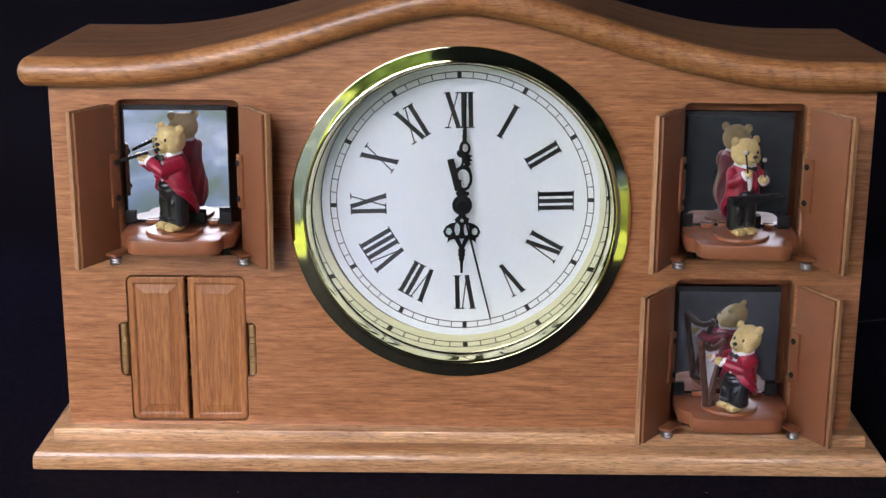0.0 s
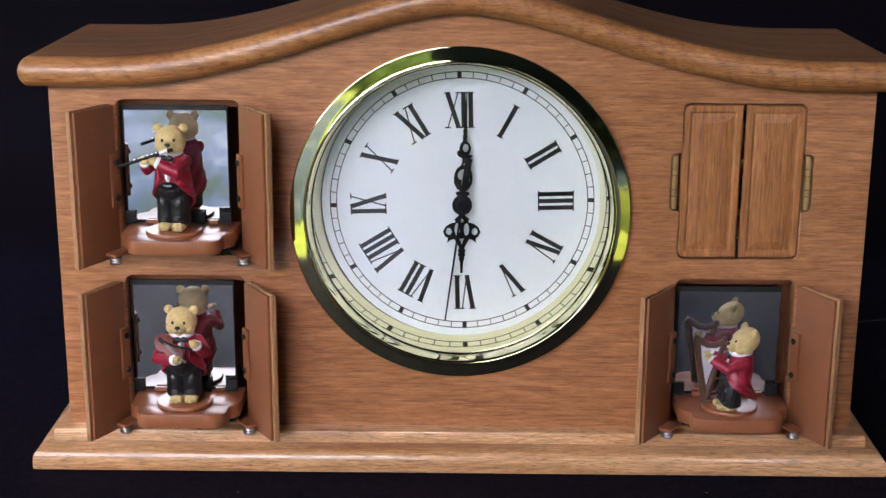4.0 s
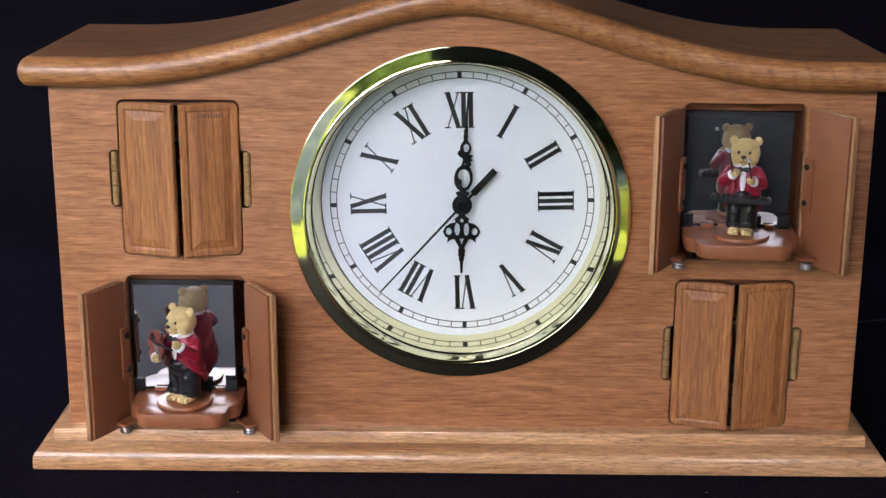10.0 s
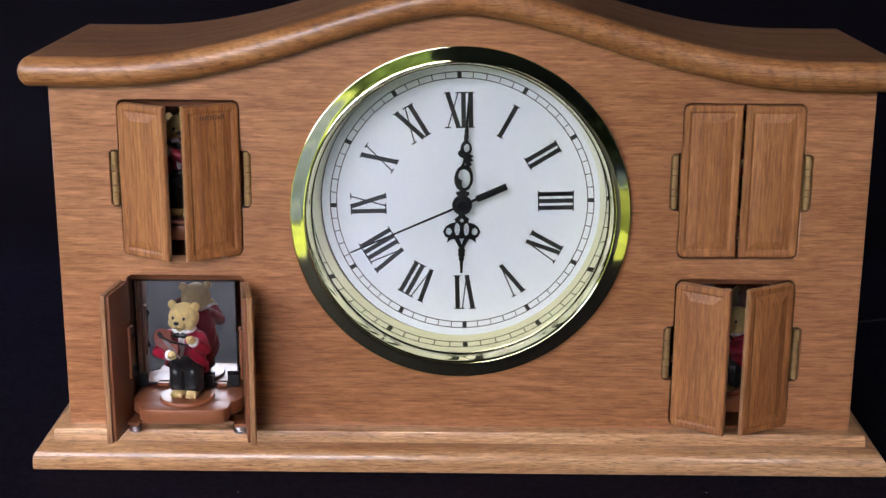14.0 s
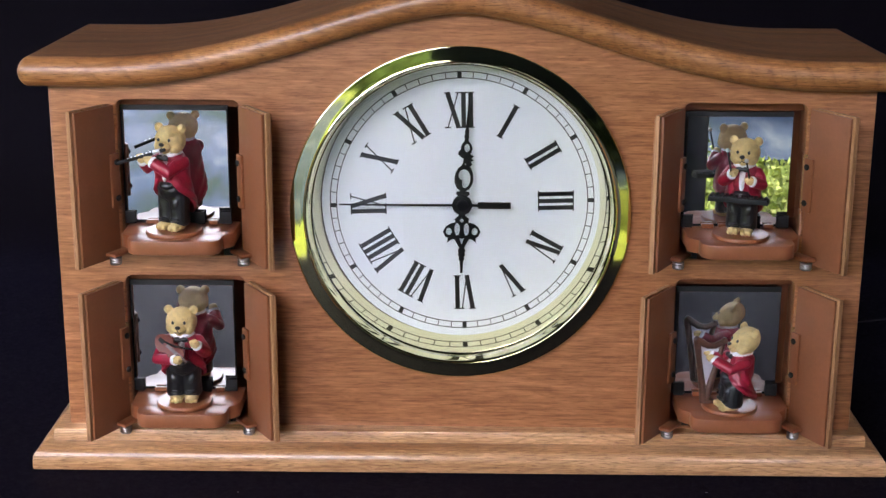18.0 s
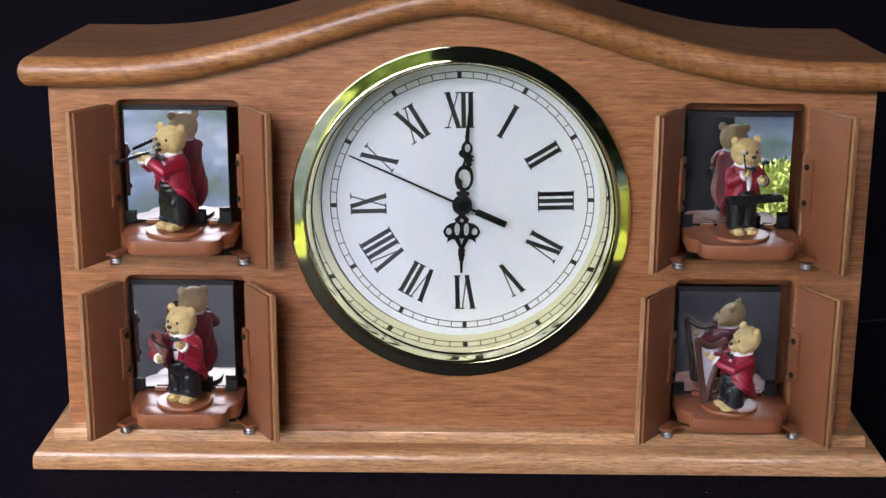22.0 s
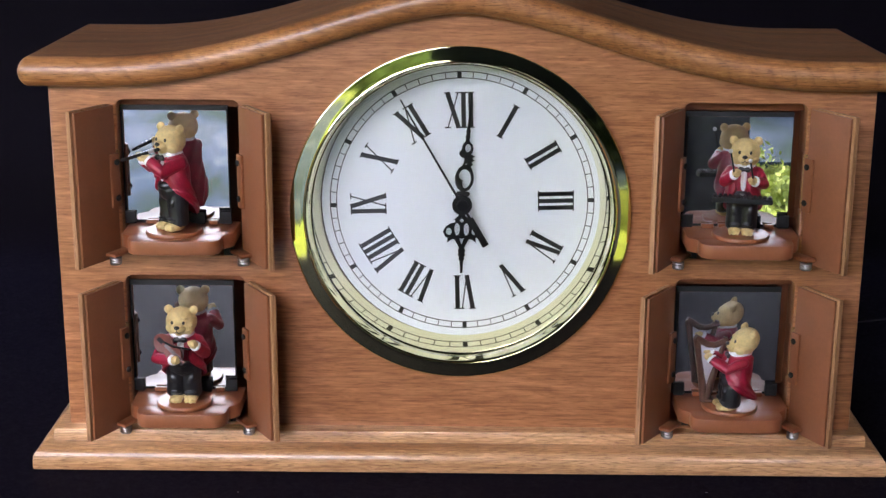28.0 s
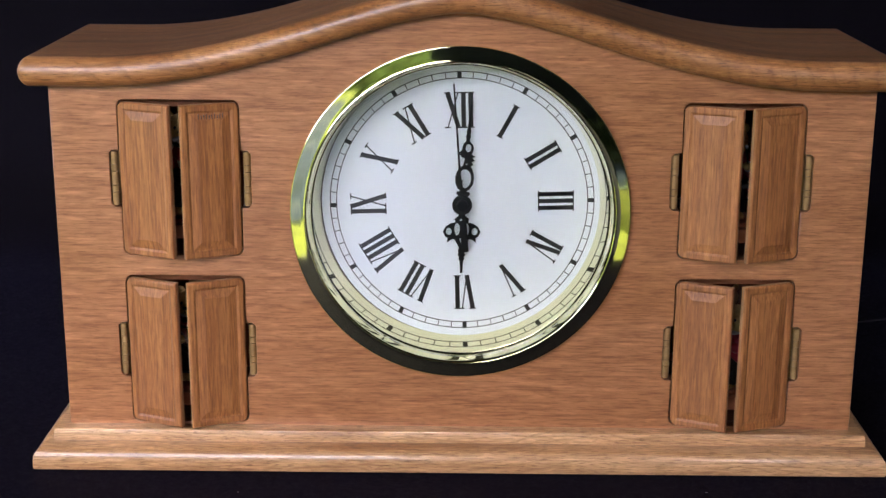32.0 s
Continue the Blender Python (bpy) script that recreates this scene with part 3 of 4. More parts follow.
def pointer_loops(kind):
    """Outlines of the pierced pointers, along +z from the axle."""
    if kind == "minute":
        left = [(-0.0014, 0.0040), (-0.0036, 0.0058), (-0.0034, 0.0070), (-0.0012, 0.0074), (-0.0034, 0.0092), (-0.0048, 0.0120), (-0.0050, 0.0150), (-0.0044, 0.0178),
                (-0.0034, 0.0200), (-0.0016, 0.0214), (-0.0010, 0.0232), (-0.0008, 0.0256), (-0.0024, 0.0262), (-0.0038, 0.0276), (-0.0038, 0.0290), (-0.0026, 0.0300),
                (-0.0026, 0.0318), (-0.0022, 0.0334), (-0.0010, 0.0348), (-0.0009, 0.0362), (-0.0013, 0.0376), (-0.0008, 0.0390), (-0.0012, 0.0404), (-0.0007, 0.0418),
                (-0.0006, 0.0440), (-0.0004, 0.0520), (-0.0002, 0.0612)]
        right = [(0.0002, 0.0612), (0.0004, 0.0520), (0.0006, 0.0440), (0.0007, 0.0418), (0.0012, 0.0404), (0.0008, 0.0390), (0.0013, 0.0376), (0.0009, 0.0362), (0.0012, 0.0348),
                 (0.0028, 0.0332), (0.0034, 0.0312), (0.0030, 0.0290), (0.0022, 0.0280), (0.0046, 0.0270), (0.0030, 0.0260), (0.0046, 0.0247), (0.0028, 0.0239), (0.0040, 0.0224),
                 (0.0026, 0.0214), (0.0036, 0.0200), (0.0046, 0.0175), (0.0050, 0.0150), (0.0048, 0.0120), (0.0034, 0.0092), (0.0012, 0.0074), (0.0034, 0.0070), (0.0036, 0.0058), (0.0014, 0.0040)]
        upper = [(0.0006 + 0.0016 * math.cos(k * math.tau / 18), 0.0313 + 0.0023 * math.sin(k * math.tau / 18)) for k in range(18)]
        lower = []
        for k in range(32):
            g = k * math.tau / 32
            curl = 1 - 0.72 * math.exp(-((g - radians(215)) / radians(38)) ** 2)
            lower.append((0.0036 * curl * math.cos(g), 0.0143 + 0.0054 * curl * math.sin(g)))
        return [left + right, upper[::-1], lower[::-1], ring_loop(0.0005, 8, 0.0003, 0.0224)[::-1]]
    outer = [(-0.0012, 0.004), (-0.0016, 0.0066), (-0.0034, 0.0084), (-0.0030, 0.0104), (-0.0054, 0.0110), (-0.0078, 0.0128), (-0.0090, 0.0156), (-0.0080, 0.0182),
             (-0.0066, 0.0190), (-0.0070, 0.0216), (-0.0052, 0.0200), (-0.0036, 0.0196), (-0.0022, 0.0222), (-0.0011, 0.0248), (-0.0018, 0.0262), (-0.0013, 0.0274), (-0.0018, 0.0287), (-0.0010, 0.0299), (-0.0014, 0.0311), (-0.0007, 0.0322),
             (-0.0005, 0.0388), (0.0005, 0.0388)]
    outer = [(x * 1.12, z) for x, z in outer]
    outer = outer + [(-x, z) for x, z in outer[-3::-1]]
    holes = []
    for s in (-1, 1):
        holes.append([(s * 0.0025 + 0.0016 * math.cos(a * math.tau / 14), 0.0142 + 0.0036 * math.sin(a * math.tau / 14)) for a in range(14)])
        holes.append([(s * 0.0070 + 0.0017 * math.cos(a * math.tau / 14), 0.0154 + 0.0021 * math.sin(a * math.tau / 14)) for a in range(14)])
    holes.append([(0, 0.0078), (0.0013, 0.0092), (0, 0.0107), (-0.0013, 0.0092)])
    holes.append([(0, 0.0196), (0.0014, 0.0190), (0, 0.0228), (-0.0014, 0.0190)])
    return [outer] + holes


def pointers():
    made = {}
    for name, kind, y in (("hour_hand", "hour", 0.0238), ("minute_hand", "minute", 0.0222)):
        bm = flat_shape(pointer_loops(kind), -0.0003, 0.0003, 0.0001)
        lathe(bm, [(0.0046, -0.0003), (0.0046, 0.0004)], 24, axis="y")
        made[kind] = part(name, bm, BLACK, clock, "pierced black metal pointer")
        made[kind].location = (DIAL_X, y, DIAL_Z)
    bm = flat_shape([[(-0.0006, 0.002), (-0.00036, 0.0662), (0.00036, 0.0662), (0.0006, 0.002), (0.0007, -0.003), (0.0007, -0.0085), (0.0018, -0.0086), (0.0018, -0.0262),
                      (-0.0018, -0.0262), (-0.0018, -0.0086), (-0.0007, -0.0085), (-0.0007, -0.003)]], -0.0002, 0.0002, 0.00005)
    made["second"] = part("second_hand", bm, BLACK, clock, "thin black sweep pointer with a bar counterweight")
    made["second"].location = (DIAL_X, 0.0206, DIAL_Z)
    bm = bmesh.new()
    lathe(bm, [(0.0001, 0.0182), (0.0026, 0.0183), (0.0031, 0.0188), (0.0032, 0.0200), (0.0050, 0.0201), (0.0054, 0.0206), (0.0054, 0.0220), (0.0050, 0.0225), (0.003, 0.0268)], 32, axis="y", at=(DIAL_X, 0, DIAL_Z))
    bmesh.ops.recalc_face_normals(bm, faces=bm.faces)
    part("axle_cap", bm, BLACK, clock)
    return made


bezel()
dial()
POINTERS = pointers()


# ---- doors and niches ----
DOOR_W, DOOR_H, DOOR_T = WIDE / 2 - 0.00135, TALL - 0.0026, 0.0056
OPEN = {(-1, "upper"): (119.2, 122.2), (-1, "lower"): (118.3, 122.5), (1, "upper"): (120.0, 119.7), (1, "lower"): (125.7, 118.1)}
PIVOT = 0.0031
NICHES = {(-1, "upper"): "flute", (-1, "lower"): "violin", (1, "upper"): "keyboard", (1, "lower"): "harp"}


def raised_panel(w, h, t):
    """A door from x 0 to w, z 0 to h, outer face at y 0, with a bevelled field."""
    bm = bmesh.new()
    rings = []
    m1, m2 = 0.0046, 0.0084
    n = 6

    def corners(inset, y):
        """Outline with rounded corners on the hinge side."""
        pts = [(w - inset, y, inset), (w - inset, y, h - inset)]
        q = max(0.0036 - inset, 0.0)
        for cz, a0 in ((h - inset - q, 90), (inset + q, 180)):
            for i in range(n):
                a = radians(a0 + 90 * i / (n - 1))
                pts.append((inset + q + q * math.cos(a), y, cz + q * math.sin(a)))
        return pts

    for inset, y in ((0.0, t * 0.68), (0.0, 0.0016), (0.0004, 0.0009), (0.0010, 0.0006), (m1 - 0.0014, 0.0006), (m1 - 0.0002, 0.0012), (m2 - 0.0002, 0.0004), (m2 + 0.0006, 0.0002)):
        rings.append([bm.verts.new(p) for p in corners(inset, y)])
    m = len(rings[0])
    for a, b in zip(rings, rings[1:]):
        for k in range(m):
            bm.faces.new((a[k], a[(k + 1) % m], b[(k + 1) % m], b[k]))
    bm.faces.ensure_lookup_table()
    for f in bm.faces[:m]:
        f.material_index = 1
    bm.faces.new(rings[-1])
    bm.faces.new(rings[0][::-1]).material_index = 1
    bmesh.ops.recalc_face_normals(bm, faces=bm.faces)
    return bm


def door(side_in_niche, x, z):
    """side_in_niche -1: hinged on its left edge. Origin on the hinge line at the outer face."""
    s = -side_in_niche
    bm = raised_panel(DOOR_W, DOOR_H, DOOR_T)
    if s < 0:
        for v in bm.verts:
            v.co.x = -v.co.x
        bmesh.ops.reverse_faces(bm, faces=bm.faces)
    for v in bm.verts:
        v.co.x += s * PIVOT
    d = part("door", bm, [OAK_DOOR, OAK_RAW], clock, "small oak niche door with raised panel", smooth=False)
    d.location = (x, 0.0, z)

    def sx(a, b):
        return sorted((s * (a + PIVOT), s * (b + PIVOT)))

    bm = bmesh.new()
    x0, x1 = sx(0.0006, DOOR_W - 0.0016)
    box(bm, x0, x1, DOOR_T * 0.69, DOOR_T, 0.0006, DOOR_H - 0.0006, 0.0007)
    part("plastic_back", bm, PLASTIC, d, "smooth brown plastic lining")
    bm = bmesh.new()
    x0, x1 = sx(0.0, 0.0062)
    box(bm, x0, x1, DOOR_T, DOOR_T + 0.0016, 0.0275, 0.0560, 0.0006)
    part("bracket", bm, PLASTIC, d)
    for k in (0.0325, 0.0515):
        bm = bmesh.new()
        lathe(bm, [(0.0014, 0.0), (0.0017, 0.0007), (0.0012, 0.0013), (0.0002, 0.0015)], 14, axis="y", at=(s * (PIVOT + 0.0028), DOOR_T + 0.0016, k))
        bmesh.ops.recalc_face_normals(bm, faces=bm.faces)
        part("screw", bm, BLACK, d)
    bm = bmesh.new()
    x0, x1 = sx(-0.0020, 0.0125)
    box(bm, x0, x1, DOOR_T - 0.0010, DOOR_T + 0.0062, 0.0028, 0.0048, 0.0009)
    part("lever", bm, PLASTIC, d)
    bm = bmesh.new()
    lathe(bm, [(0.0006, 0.0050), (0.0028, 0.0048), (0.0032, 0.0042), (0.0026, 0.0036), (0.0032, 0.0030), (0.0026, 0.0024), (0.0032, 0.0018), (0.0027, 0.0009), (0.0004, 0.0008)], 18, at=(s * (PIVOT + 0.0084), DOOR_T + 0.0029, -0.0026))
    bmesh.ops.recalc_face_normals(bm, faces=bm.faces)
    part("spring_pin", bm, STEEL, d, "bright steel pin with coils")
    return d


def hinge(x, z, s):
    bm = bmesh.new()
    x0, x1 = sorted((x + s * 0.0002, x + s * 0.0047))
    box(bm, x0, x1, 0.0044, 0.0054, z + 0.0272, z + 0.0566, 0.0003)
    h = part("hinge", bm, HINGE, clock, "dull brass butt hinge")
    low = 0.0274
    for tall in (0.0072, 0.0036, 0.0074, 0.0036, 0.0072):
        bm = bmesh.new()
        lathe(bm, [(0.0018, z + low), (0.0020, z + low + 0.0002), (0.0020, z + low + tall - 0.0004), (0.0018, z + low + tall - 0.0002)], 16, at=(x + s * 0.0026, 0.0026, 0))
        part("knuckle", bm, HINGE, h)
        low += tall


def niche_box(cx, z):
    """Lining of a niche, open at the front."""
    bm = bmesh.new()
    x0, x1, y0, y1, z0, z1 = cx - WIDE / 2 - 0.0005, cx + WIDE / 2 + 0.0005, 0.0086, 0.075, z - 0.001, z + TALL + 0.001
    t = 0.0015
    box(bm, x0 - t, x0, y0, y1, z0, z1)
    box(bm, x1, x1 + t, y0, y1, z0, z1)
    box(bm, x0 - t, x1 + t, y1, y1 + t, z0, z1)
    box(bm, x0 - t, x1 + t, y0, y1 + t, z1, z1 + t)
    box(bm, x0 - t, x1 + t, y0, y1 + t, z0 - t, z0)
    lip = bmesh.new()
    box(lip, cx - WIDE / 2, cx + WIDE / 2, 0.0088, 0.0112, z + TALL - 0.0056, z + TALL + 0.0004, 0.0006)
    part("lip", lip, PLASTIC, clock)
    if cx > 0:
        jamb = bmesh.new()
        box(jamb, cx + 0.0262, cx + WIDE / 2 + 0.0004, 0.0180, 0.0200, z + 0.0188, z + TALL - 0.0002, 0.0006)
        part("jamb", jamb, PLASTIC, clock, "narrow brown plastic strip beside the mirror")
    part("niche", bm, [LINING], clock, "brown plastic niche lining", smooth=False)


MIRROR_Y, BEAR_Y, RETRACT = 0.005, -0.0130, 0.040
PLAT_Z0, PLAT_Z1, TURN_Z = 0.0092, 0.0166, 0.0186


MIRROR_TOP = {(-1, "upper"): 0.0774, (-1, "lower"): 0.0768, (1, "upper"): 0.0760, (1, "lower"): 0.0755}


def stage(cx, z, zt):
    """Sliding platform with its mirror; origin at the niche's floor on the front plane."""
    out = [(-0.0165, -0.0310), (0.0165, -0.0310), (0.0205, -0.0298), (0.0228, -0.0270), (0.0234, -0.0235), (0.0234, -0.0185), (0.0262, -0.0165), (0.0285, -0.0120), (0.0285, 0.010),
           (-0.0285, 0.010), (-0.0285, -0.0150), (-0.0262, -0.0180), (-0.0234, -0.0200), (-0.0234, -0.0235), (-0.0228, -0.0270), (-0.0205, -0.0298)]
    bm = flat_shape([out], 0, PLAT_Z1 - PLAT_Z0, 0.0006)
    for v in bm.verts:
        v.co = Vector((v.co.x, v.co.z, PLAT_Z1 - v.co.y))
    bmesh.ops.recalc_face_normals(bm, faces=bm.faces)
    st = part("stage", bm, PLASTIC_GLOSS, clock, "glossy brown plastic sliding stage")
    st.location = (cx, 0, z)
    zb, xl, xr = 0.0186, -0.0300 + (0.0014 if cx > 0 else 0.0), 0.0243 + (0.0014 if cx > 0 else 0.0)
    loop = [(xl + 0.005, zb), (xr - 0.0055, zb), (xr - 0.0055, zb + 0.0068), (xr, zb + 0.0068), (xr, zt), (xl, zt), (xl, zb + 0.0052), (xl + 0.005, zb + 0.0052)]
    bm = flat_shape([loop], MIRROR_Y, MIRROR_Y + 0.0012)
    part("mirror", bm, MIRROR, st, "small mirror with notched lower corners", smooth=False)
    bm = bmesh.new()
    box(bm, xl - 0.0016, xr + 0.0005, MIRROR_Y + 0.0014, MIRROR_Y + 0.0034, PLAT_Z1 + 0.0002, zt + 0.0024, 0.0003)
    part("backing", bm, BLACK, st)
    for x0, x1 in ((xl - 0.001, xl + 0.0046), (xr - 0.0052, xr + 0.001)):
        bm = bmesh.new()
        box(bm, x0, x1, MIRROR_Y - 0.0016, MIRROR_Y + 0.0012, PLAT_Z1 + 0.0002, PLAT_Z1 + 0.0070, 0.0003)
        part("clip", bm, BLACK, st)
    bm = bmesh.new()
    box(bm, 0.003, 0.0115, MIRROR_Y - 0.003, MIRROR_Y - 0.0002, PLAT_Z1 + 0.0002, PLAT_Z1 + 0.0072, 0.0003)
    part("stop_block", bm, BLACK, st)
    for x0, x1 in ((-0.0195, -0.0130), (-0.0105, -0.006), (0.0135, 0.0185)):
        bm = bmesh.new()
        box(bm, x0, x1, MIRROR_Y - 0.0034, MIRROR_Y - 0.0008, PLAT_Z1 + 0.0002, PLAT_Z1 + 0.0026, 0.0004)
        part("tab", bm, PLASTIC_GLOSS, st)
    for x0 in (-0.0262, 0.0215):
        bm = bmesh.new()
        box(bm, x0, x0 + 0.0047, -0.0020, 0.006, 0.0012, PLAT_Z0 - 0.0002, 0.0004)
        part("runner", bm, BLACK, st)
    return st


def cutter_marks(d):
    """Row of small nicks that the cutter left on the upper bevel of one door."""
    bm = bmesh.new()
    for i in range(10):
        x = -PIVOT - 0.0085 - 0.0014 * i
        box(bm, x - 0.00028, x + 0.00028, 0.0004, 0.0012, DOOR_H - 0.0076, DOOR_H - 0.0050 - 0.0003 * (i % 3), 0.0001)
    part("cutter_marks", bm, WOODTONE, d, "row of short dark tool marks")


DOORS, STAGES = {}, {}
for (side, row), who in NICHES.items():
    z = ROWS[row]
    cx = side * (X_OUT + X_IN) / 2
    niche_box(cx, z)
    STAGES[side, row] = stage(cx, z, MIRROR_TOP[side, row])
    for k in (-1, 1):
        DOORS[side, row, k] = door(k, cx + k * (WIDE / 2 - 0.0005 + PIVOT), z + 0.0011)
        hinge(cx + k * WIDE / 2, z, k)


cutter_marks(DOORS[-1, "upper", 1])


# ---- the bears ----
STATURE = {"flute": 1.045, "violin": 0.94, "keyboard": 1.03, "harp": 0.84}
HEAD_TURN = {"flute": 10, "violin": -6, "keyboard": 0, "harp": 6}
SIZE = {"flute": 0.93, "violin": 0.96, "keyboard": 0.85, "harp": 0.88}
NECK = 0.0405


def shortened(who, z):
    k = STATURE[who]
    return z * k if z < NECK else z - NECK * (1 - k)


def blended(bm, grain, rounds):
    """Melts overlapping solids into one sculpted skin that keeps the paint of the nearest solid."""
    bm.faces.ensure_lookup_table()
    tree = BVHTree.FromBMesh(bm)
    paint = [f.material_index for f in bm.faces]
    me = bpy.data.meshes.new("tmp")
    bm.to_mesh(me)
    bm.free()
    ob = bpy.data.objects.new("tmp", me)
    scene.collection.objects.link(ob)
    melt = ob.modifiers.new("melt", "REMESH")
    melt.mode, melt.voxel_size = "VOXEL", grain
    soft = ob.modifiers.new("soft", "SMOOTH")
    soft.factor, soft.iterations = 0.5, rounds
    made = bpy.data.meshes.new_from_object(ob.evaluated_get(bpy.context.evaluated_depsgraph_get()))
    bpy.data.objects.remove(ob)
    bpy.data.meshes.remove(me)
    out = bmesh.new()
    out.from_mesh(made)
    bpy.data.meshes.remove(made)
    for f in out.faces:
        f.material_index = paint[tree.find_nearest(f.calc_center_median())[2]]
    return out


def bear_body(pose_kind):
    """A bear in tailcoat as one mesh. Faces -y, feet on z 0. Materials: 0 cream, 1 crimson, 2 black, 3 white."""
    bm = bmesh.new()
    for s in (-1, 1):
        ball(bm, (s * 0.0041, -0.0022, 0.0022), (0.0040, 0.0064, 0.0026), 0)
        for k in (-1, 0, 1):
            ball(bm, (s * 0.0042 + k * 0.0022, -0.0070 + 0.0006 * abs(k), 0.0018), (0.0014, 0.0018, 0.0018), 0, 10, 8)
        limb(bm, [(s * 0.0038, 0.0004, 0.0034), (s * 0.0040, 0.0004, 0.0046), (s * 0.0041, 0.0004, 0.0066), (s * 0.0039, 0.0004, 0.0110), (s * 0.0036, 0.0006, 0.0175), (s * 0.0032, 0.0006, 0.0230)],
             [0.0050, 0.0059, 0.0058, 0.0058, 0.0062, 0.0060], 2, 16)
        ball(bm, (s * 0.0046, -0.0046, 0.0142), (0.0022, 0.0014, 0.0034), 2, 10, 6, Euler((0, s * 0.5, 0)))
        ball(bm, (s * 0.0040, -0.0050, 0.0062), (0.0034, 0.0018, 0.0010), 2, 10, 6)
    ball(bm, (0, 0.0001, 0.0220), (0.0092, 0.0080, 0.0072), 2)
    ball(bm, (0, -0.0002, 0.0300), (0.0086, 0.0070, 0.0108), 1, 20, 14)
    ball(bm, (0, -0.0018, 0.0322), (0.0028, 0.0068, 0.0084), 3, 14, 10)
    ball(bm, (0, -0.0016, 0.0246), (0.0066, 0.0074, 0.0034), 2, 16, 8)
    n = 28
    levels = [(0.0070, 0.0050, 0.0402, 0.30), (0.0092, 0.0070, 0.0388, 0.26), (0.0102, 0.0082, 0.0350, 0.22), (0.0104, 0.0088, 0.0300, 0.30), (0.0110, 0.0092, 0.0255, 0.55), (0.0120, 0.0098, 0.0215, 0.95),
              (0.0127, 0.0106, 0.0180, 1.40), (0.0122, 0.0114, 0.0140, 1.75), (0.0104, 0.0120, 0.0105, 2.08), (0.0074, 0.0122, 0.0078, 2.36), (0.0040, 0.0120, 0.0058, 2.62)]
    outer, inner = [], []
    for rx, ry, z, gap in levels:
        o, i = [], []
        for k in range(n + 1):
            a = -math.pi / 2 + gap + (math.tau - 2 * gap) * k / n
            ripple = 1 + 0.035 * math.sin(k * 1.3 + z * 420)
            back = 0.0008 + max(0.0, 0.020 - z) * 0.30
            o.append(bm.verts.new((rx * math.cos(a) * ripple, ry * math.sin(a) * ripple + back, z)))
            i.append(bm.verts.new(((rx - 0.0017) * math.cos(a), (ry - 0.0017) * math.sin(a) + back, z)))
        outer.append(o)
        inner.append(i)
    for lay, flip in ((outer, False), (inner, True)):
        for a, b in zip(lay, lay[1:]):
            for k in range(n):
                q = (a[k], b[k], b[k + 1], a[k + 1])
                bm.faces.new(q[::-1] if flip else q).material_index = 1
    for k in range(len(levels) - 1):
        for e in (0, n):
            bm.faces.new((outer[k][e], outer[k + 1][e], inner[k + 1][e], inner[k][e])).material_index = 1
    for lv in (0, -1):
        for k in range(n):
            bm.faces.new((outer[lv][k], outer[lv][k + 1], inner[lv][k + 1], inner[lv][k])).material_index = 1
    ball(bm, (0, 0.0004, 0.0395), (0.0082, 0.0066, 0.0034), 1, 16, 8)
    lathe(bm, [(0.0046, 0.0392), (0.0066, 0.0408), (0.0070, 0.0420), (0.0054, 0.0426)], 20, 3, at=(0, -0.0004, 0))
    for s in (-1, 1):
        limb(bm, [(s * 0.0028, -0.0068, 0.0400), (s * 0.0054, -0.0066, 0.0350), (s * 0.0046, -0.0082, 0.0285)], [0.0009, 0.0019, 0.0008], 1, 8, 0.6)
        ball(bm, (s * 0.0021, -0.0080, 0.0399), (0.0021, 0.0011, 0.0017), 2, 12, 8)
    ball(bm, (0, -0.0083, 0.0399), (0.0009, 0.0010, 0.0011), 2, 8, 6)
    hz = 0.0484
    fine = bmesh.new()
    before = set(bm.verts)
    ball(bm, (0, 0.0000, hz), (0.0086, 0.0080, 0.0080), 0, 28, 18)
    for s in (-1, 1):
        ball(bm, (s * 0.0040, -0.0026, hz - 0.0028), (0.0042, 0.0042, 0.0037), 0)
        ball(bm, (s * 0.0070, 0.0004, hz + 0.0064), (0.0026, 0.0018, 0.0026), 0, 14, 10)
        ball(bm, (s * 0.0030, -0.0058, hz + 0.0026), (0.0022, 0.0016, 0.0011), 0, 12, 8)
        ball(fine, (s * 0.0032, -0.0075, hz + 0.0012), (0.0008, 0.0006, 0.0010), 2, 10, 8)
        ball(fine, (s * 0.0071, -0.0012, hz + 0.0065), (0.0014, 0.0006, 0.0014), 0, 10, 8)
        limb(fine, [(0, -0.0106, hz - 0.0030), (s * 0.0010, -0.0103, hz - 0.0038), (s * 0.0019, -0.0094, hz - 0.0036)], 0.00022, 2, 5)
    ball(bm, (0, -0.0068, hz - 0.0022), (0.0039, 0.0038, 0.0031), 0, 18, 12)
    ball(bm, (0, -0.0060, hz - 0.0044), (0.0026, 0.0030, 0.0018), 0, 14, 8)
    ball(fine, (0, -0.0103, hz - 0.0008), (0.0016, 0.0011, 0.0011), 2, 12, 8)
    limb(fine, [(0, -0.0106, hz - 0.0016), (0, -0.0106, hz - 0.0031)], 0.0002, 2, 5)
    grow = {"flute": 1.03, "keyboard": 1.08, "violin": 1.0, "harp": 1.03}[pose_kind]
    nod = Matrix.Rotation(radians(HEAD_TURN[pose_kind]), 3, "Z")
    for v in [v for v in bm.verts if v not in before] + list(fine.verts):
        v.co = Vector((0, 0, hz - 0.006)) + nod @ (v.co - Vector((0, 0, hz - 0.006))) * grow
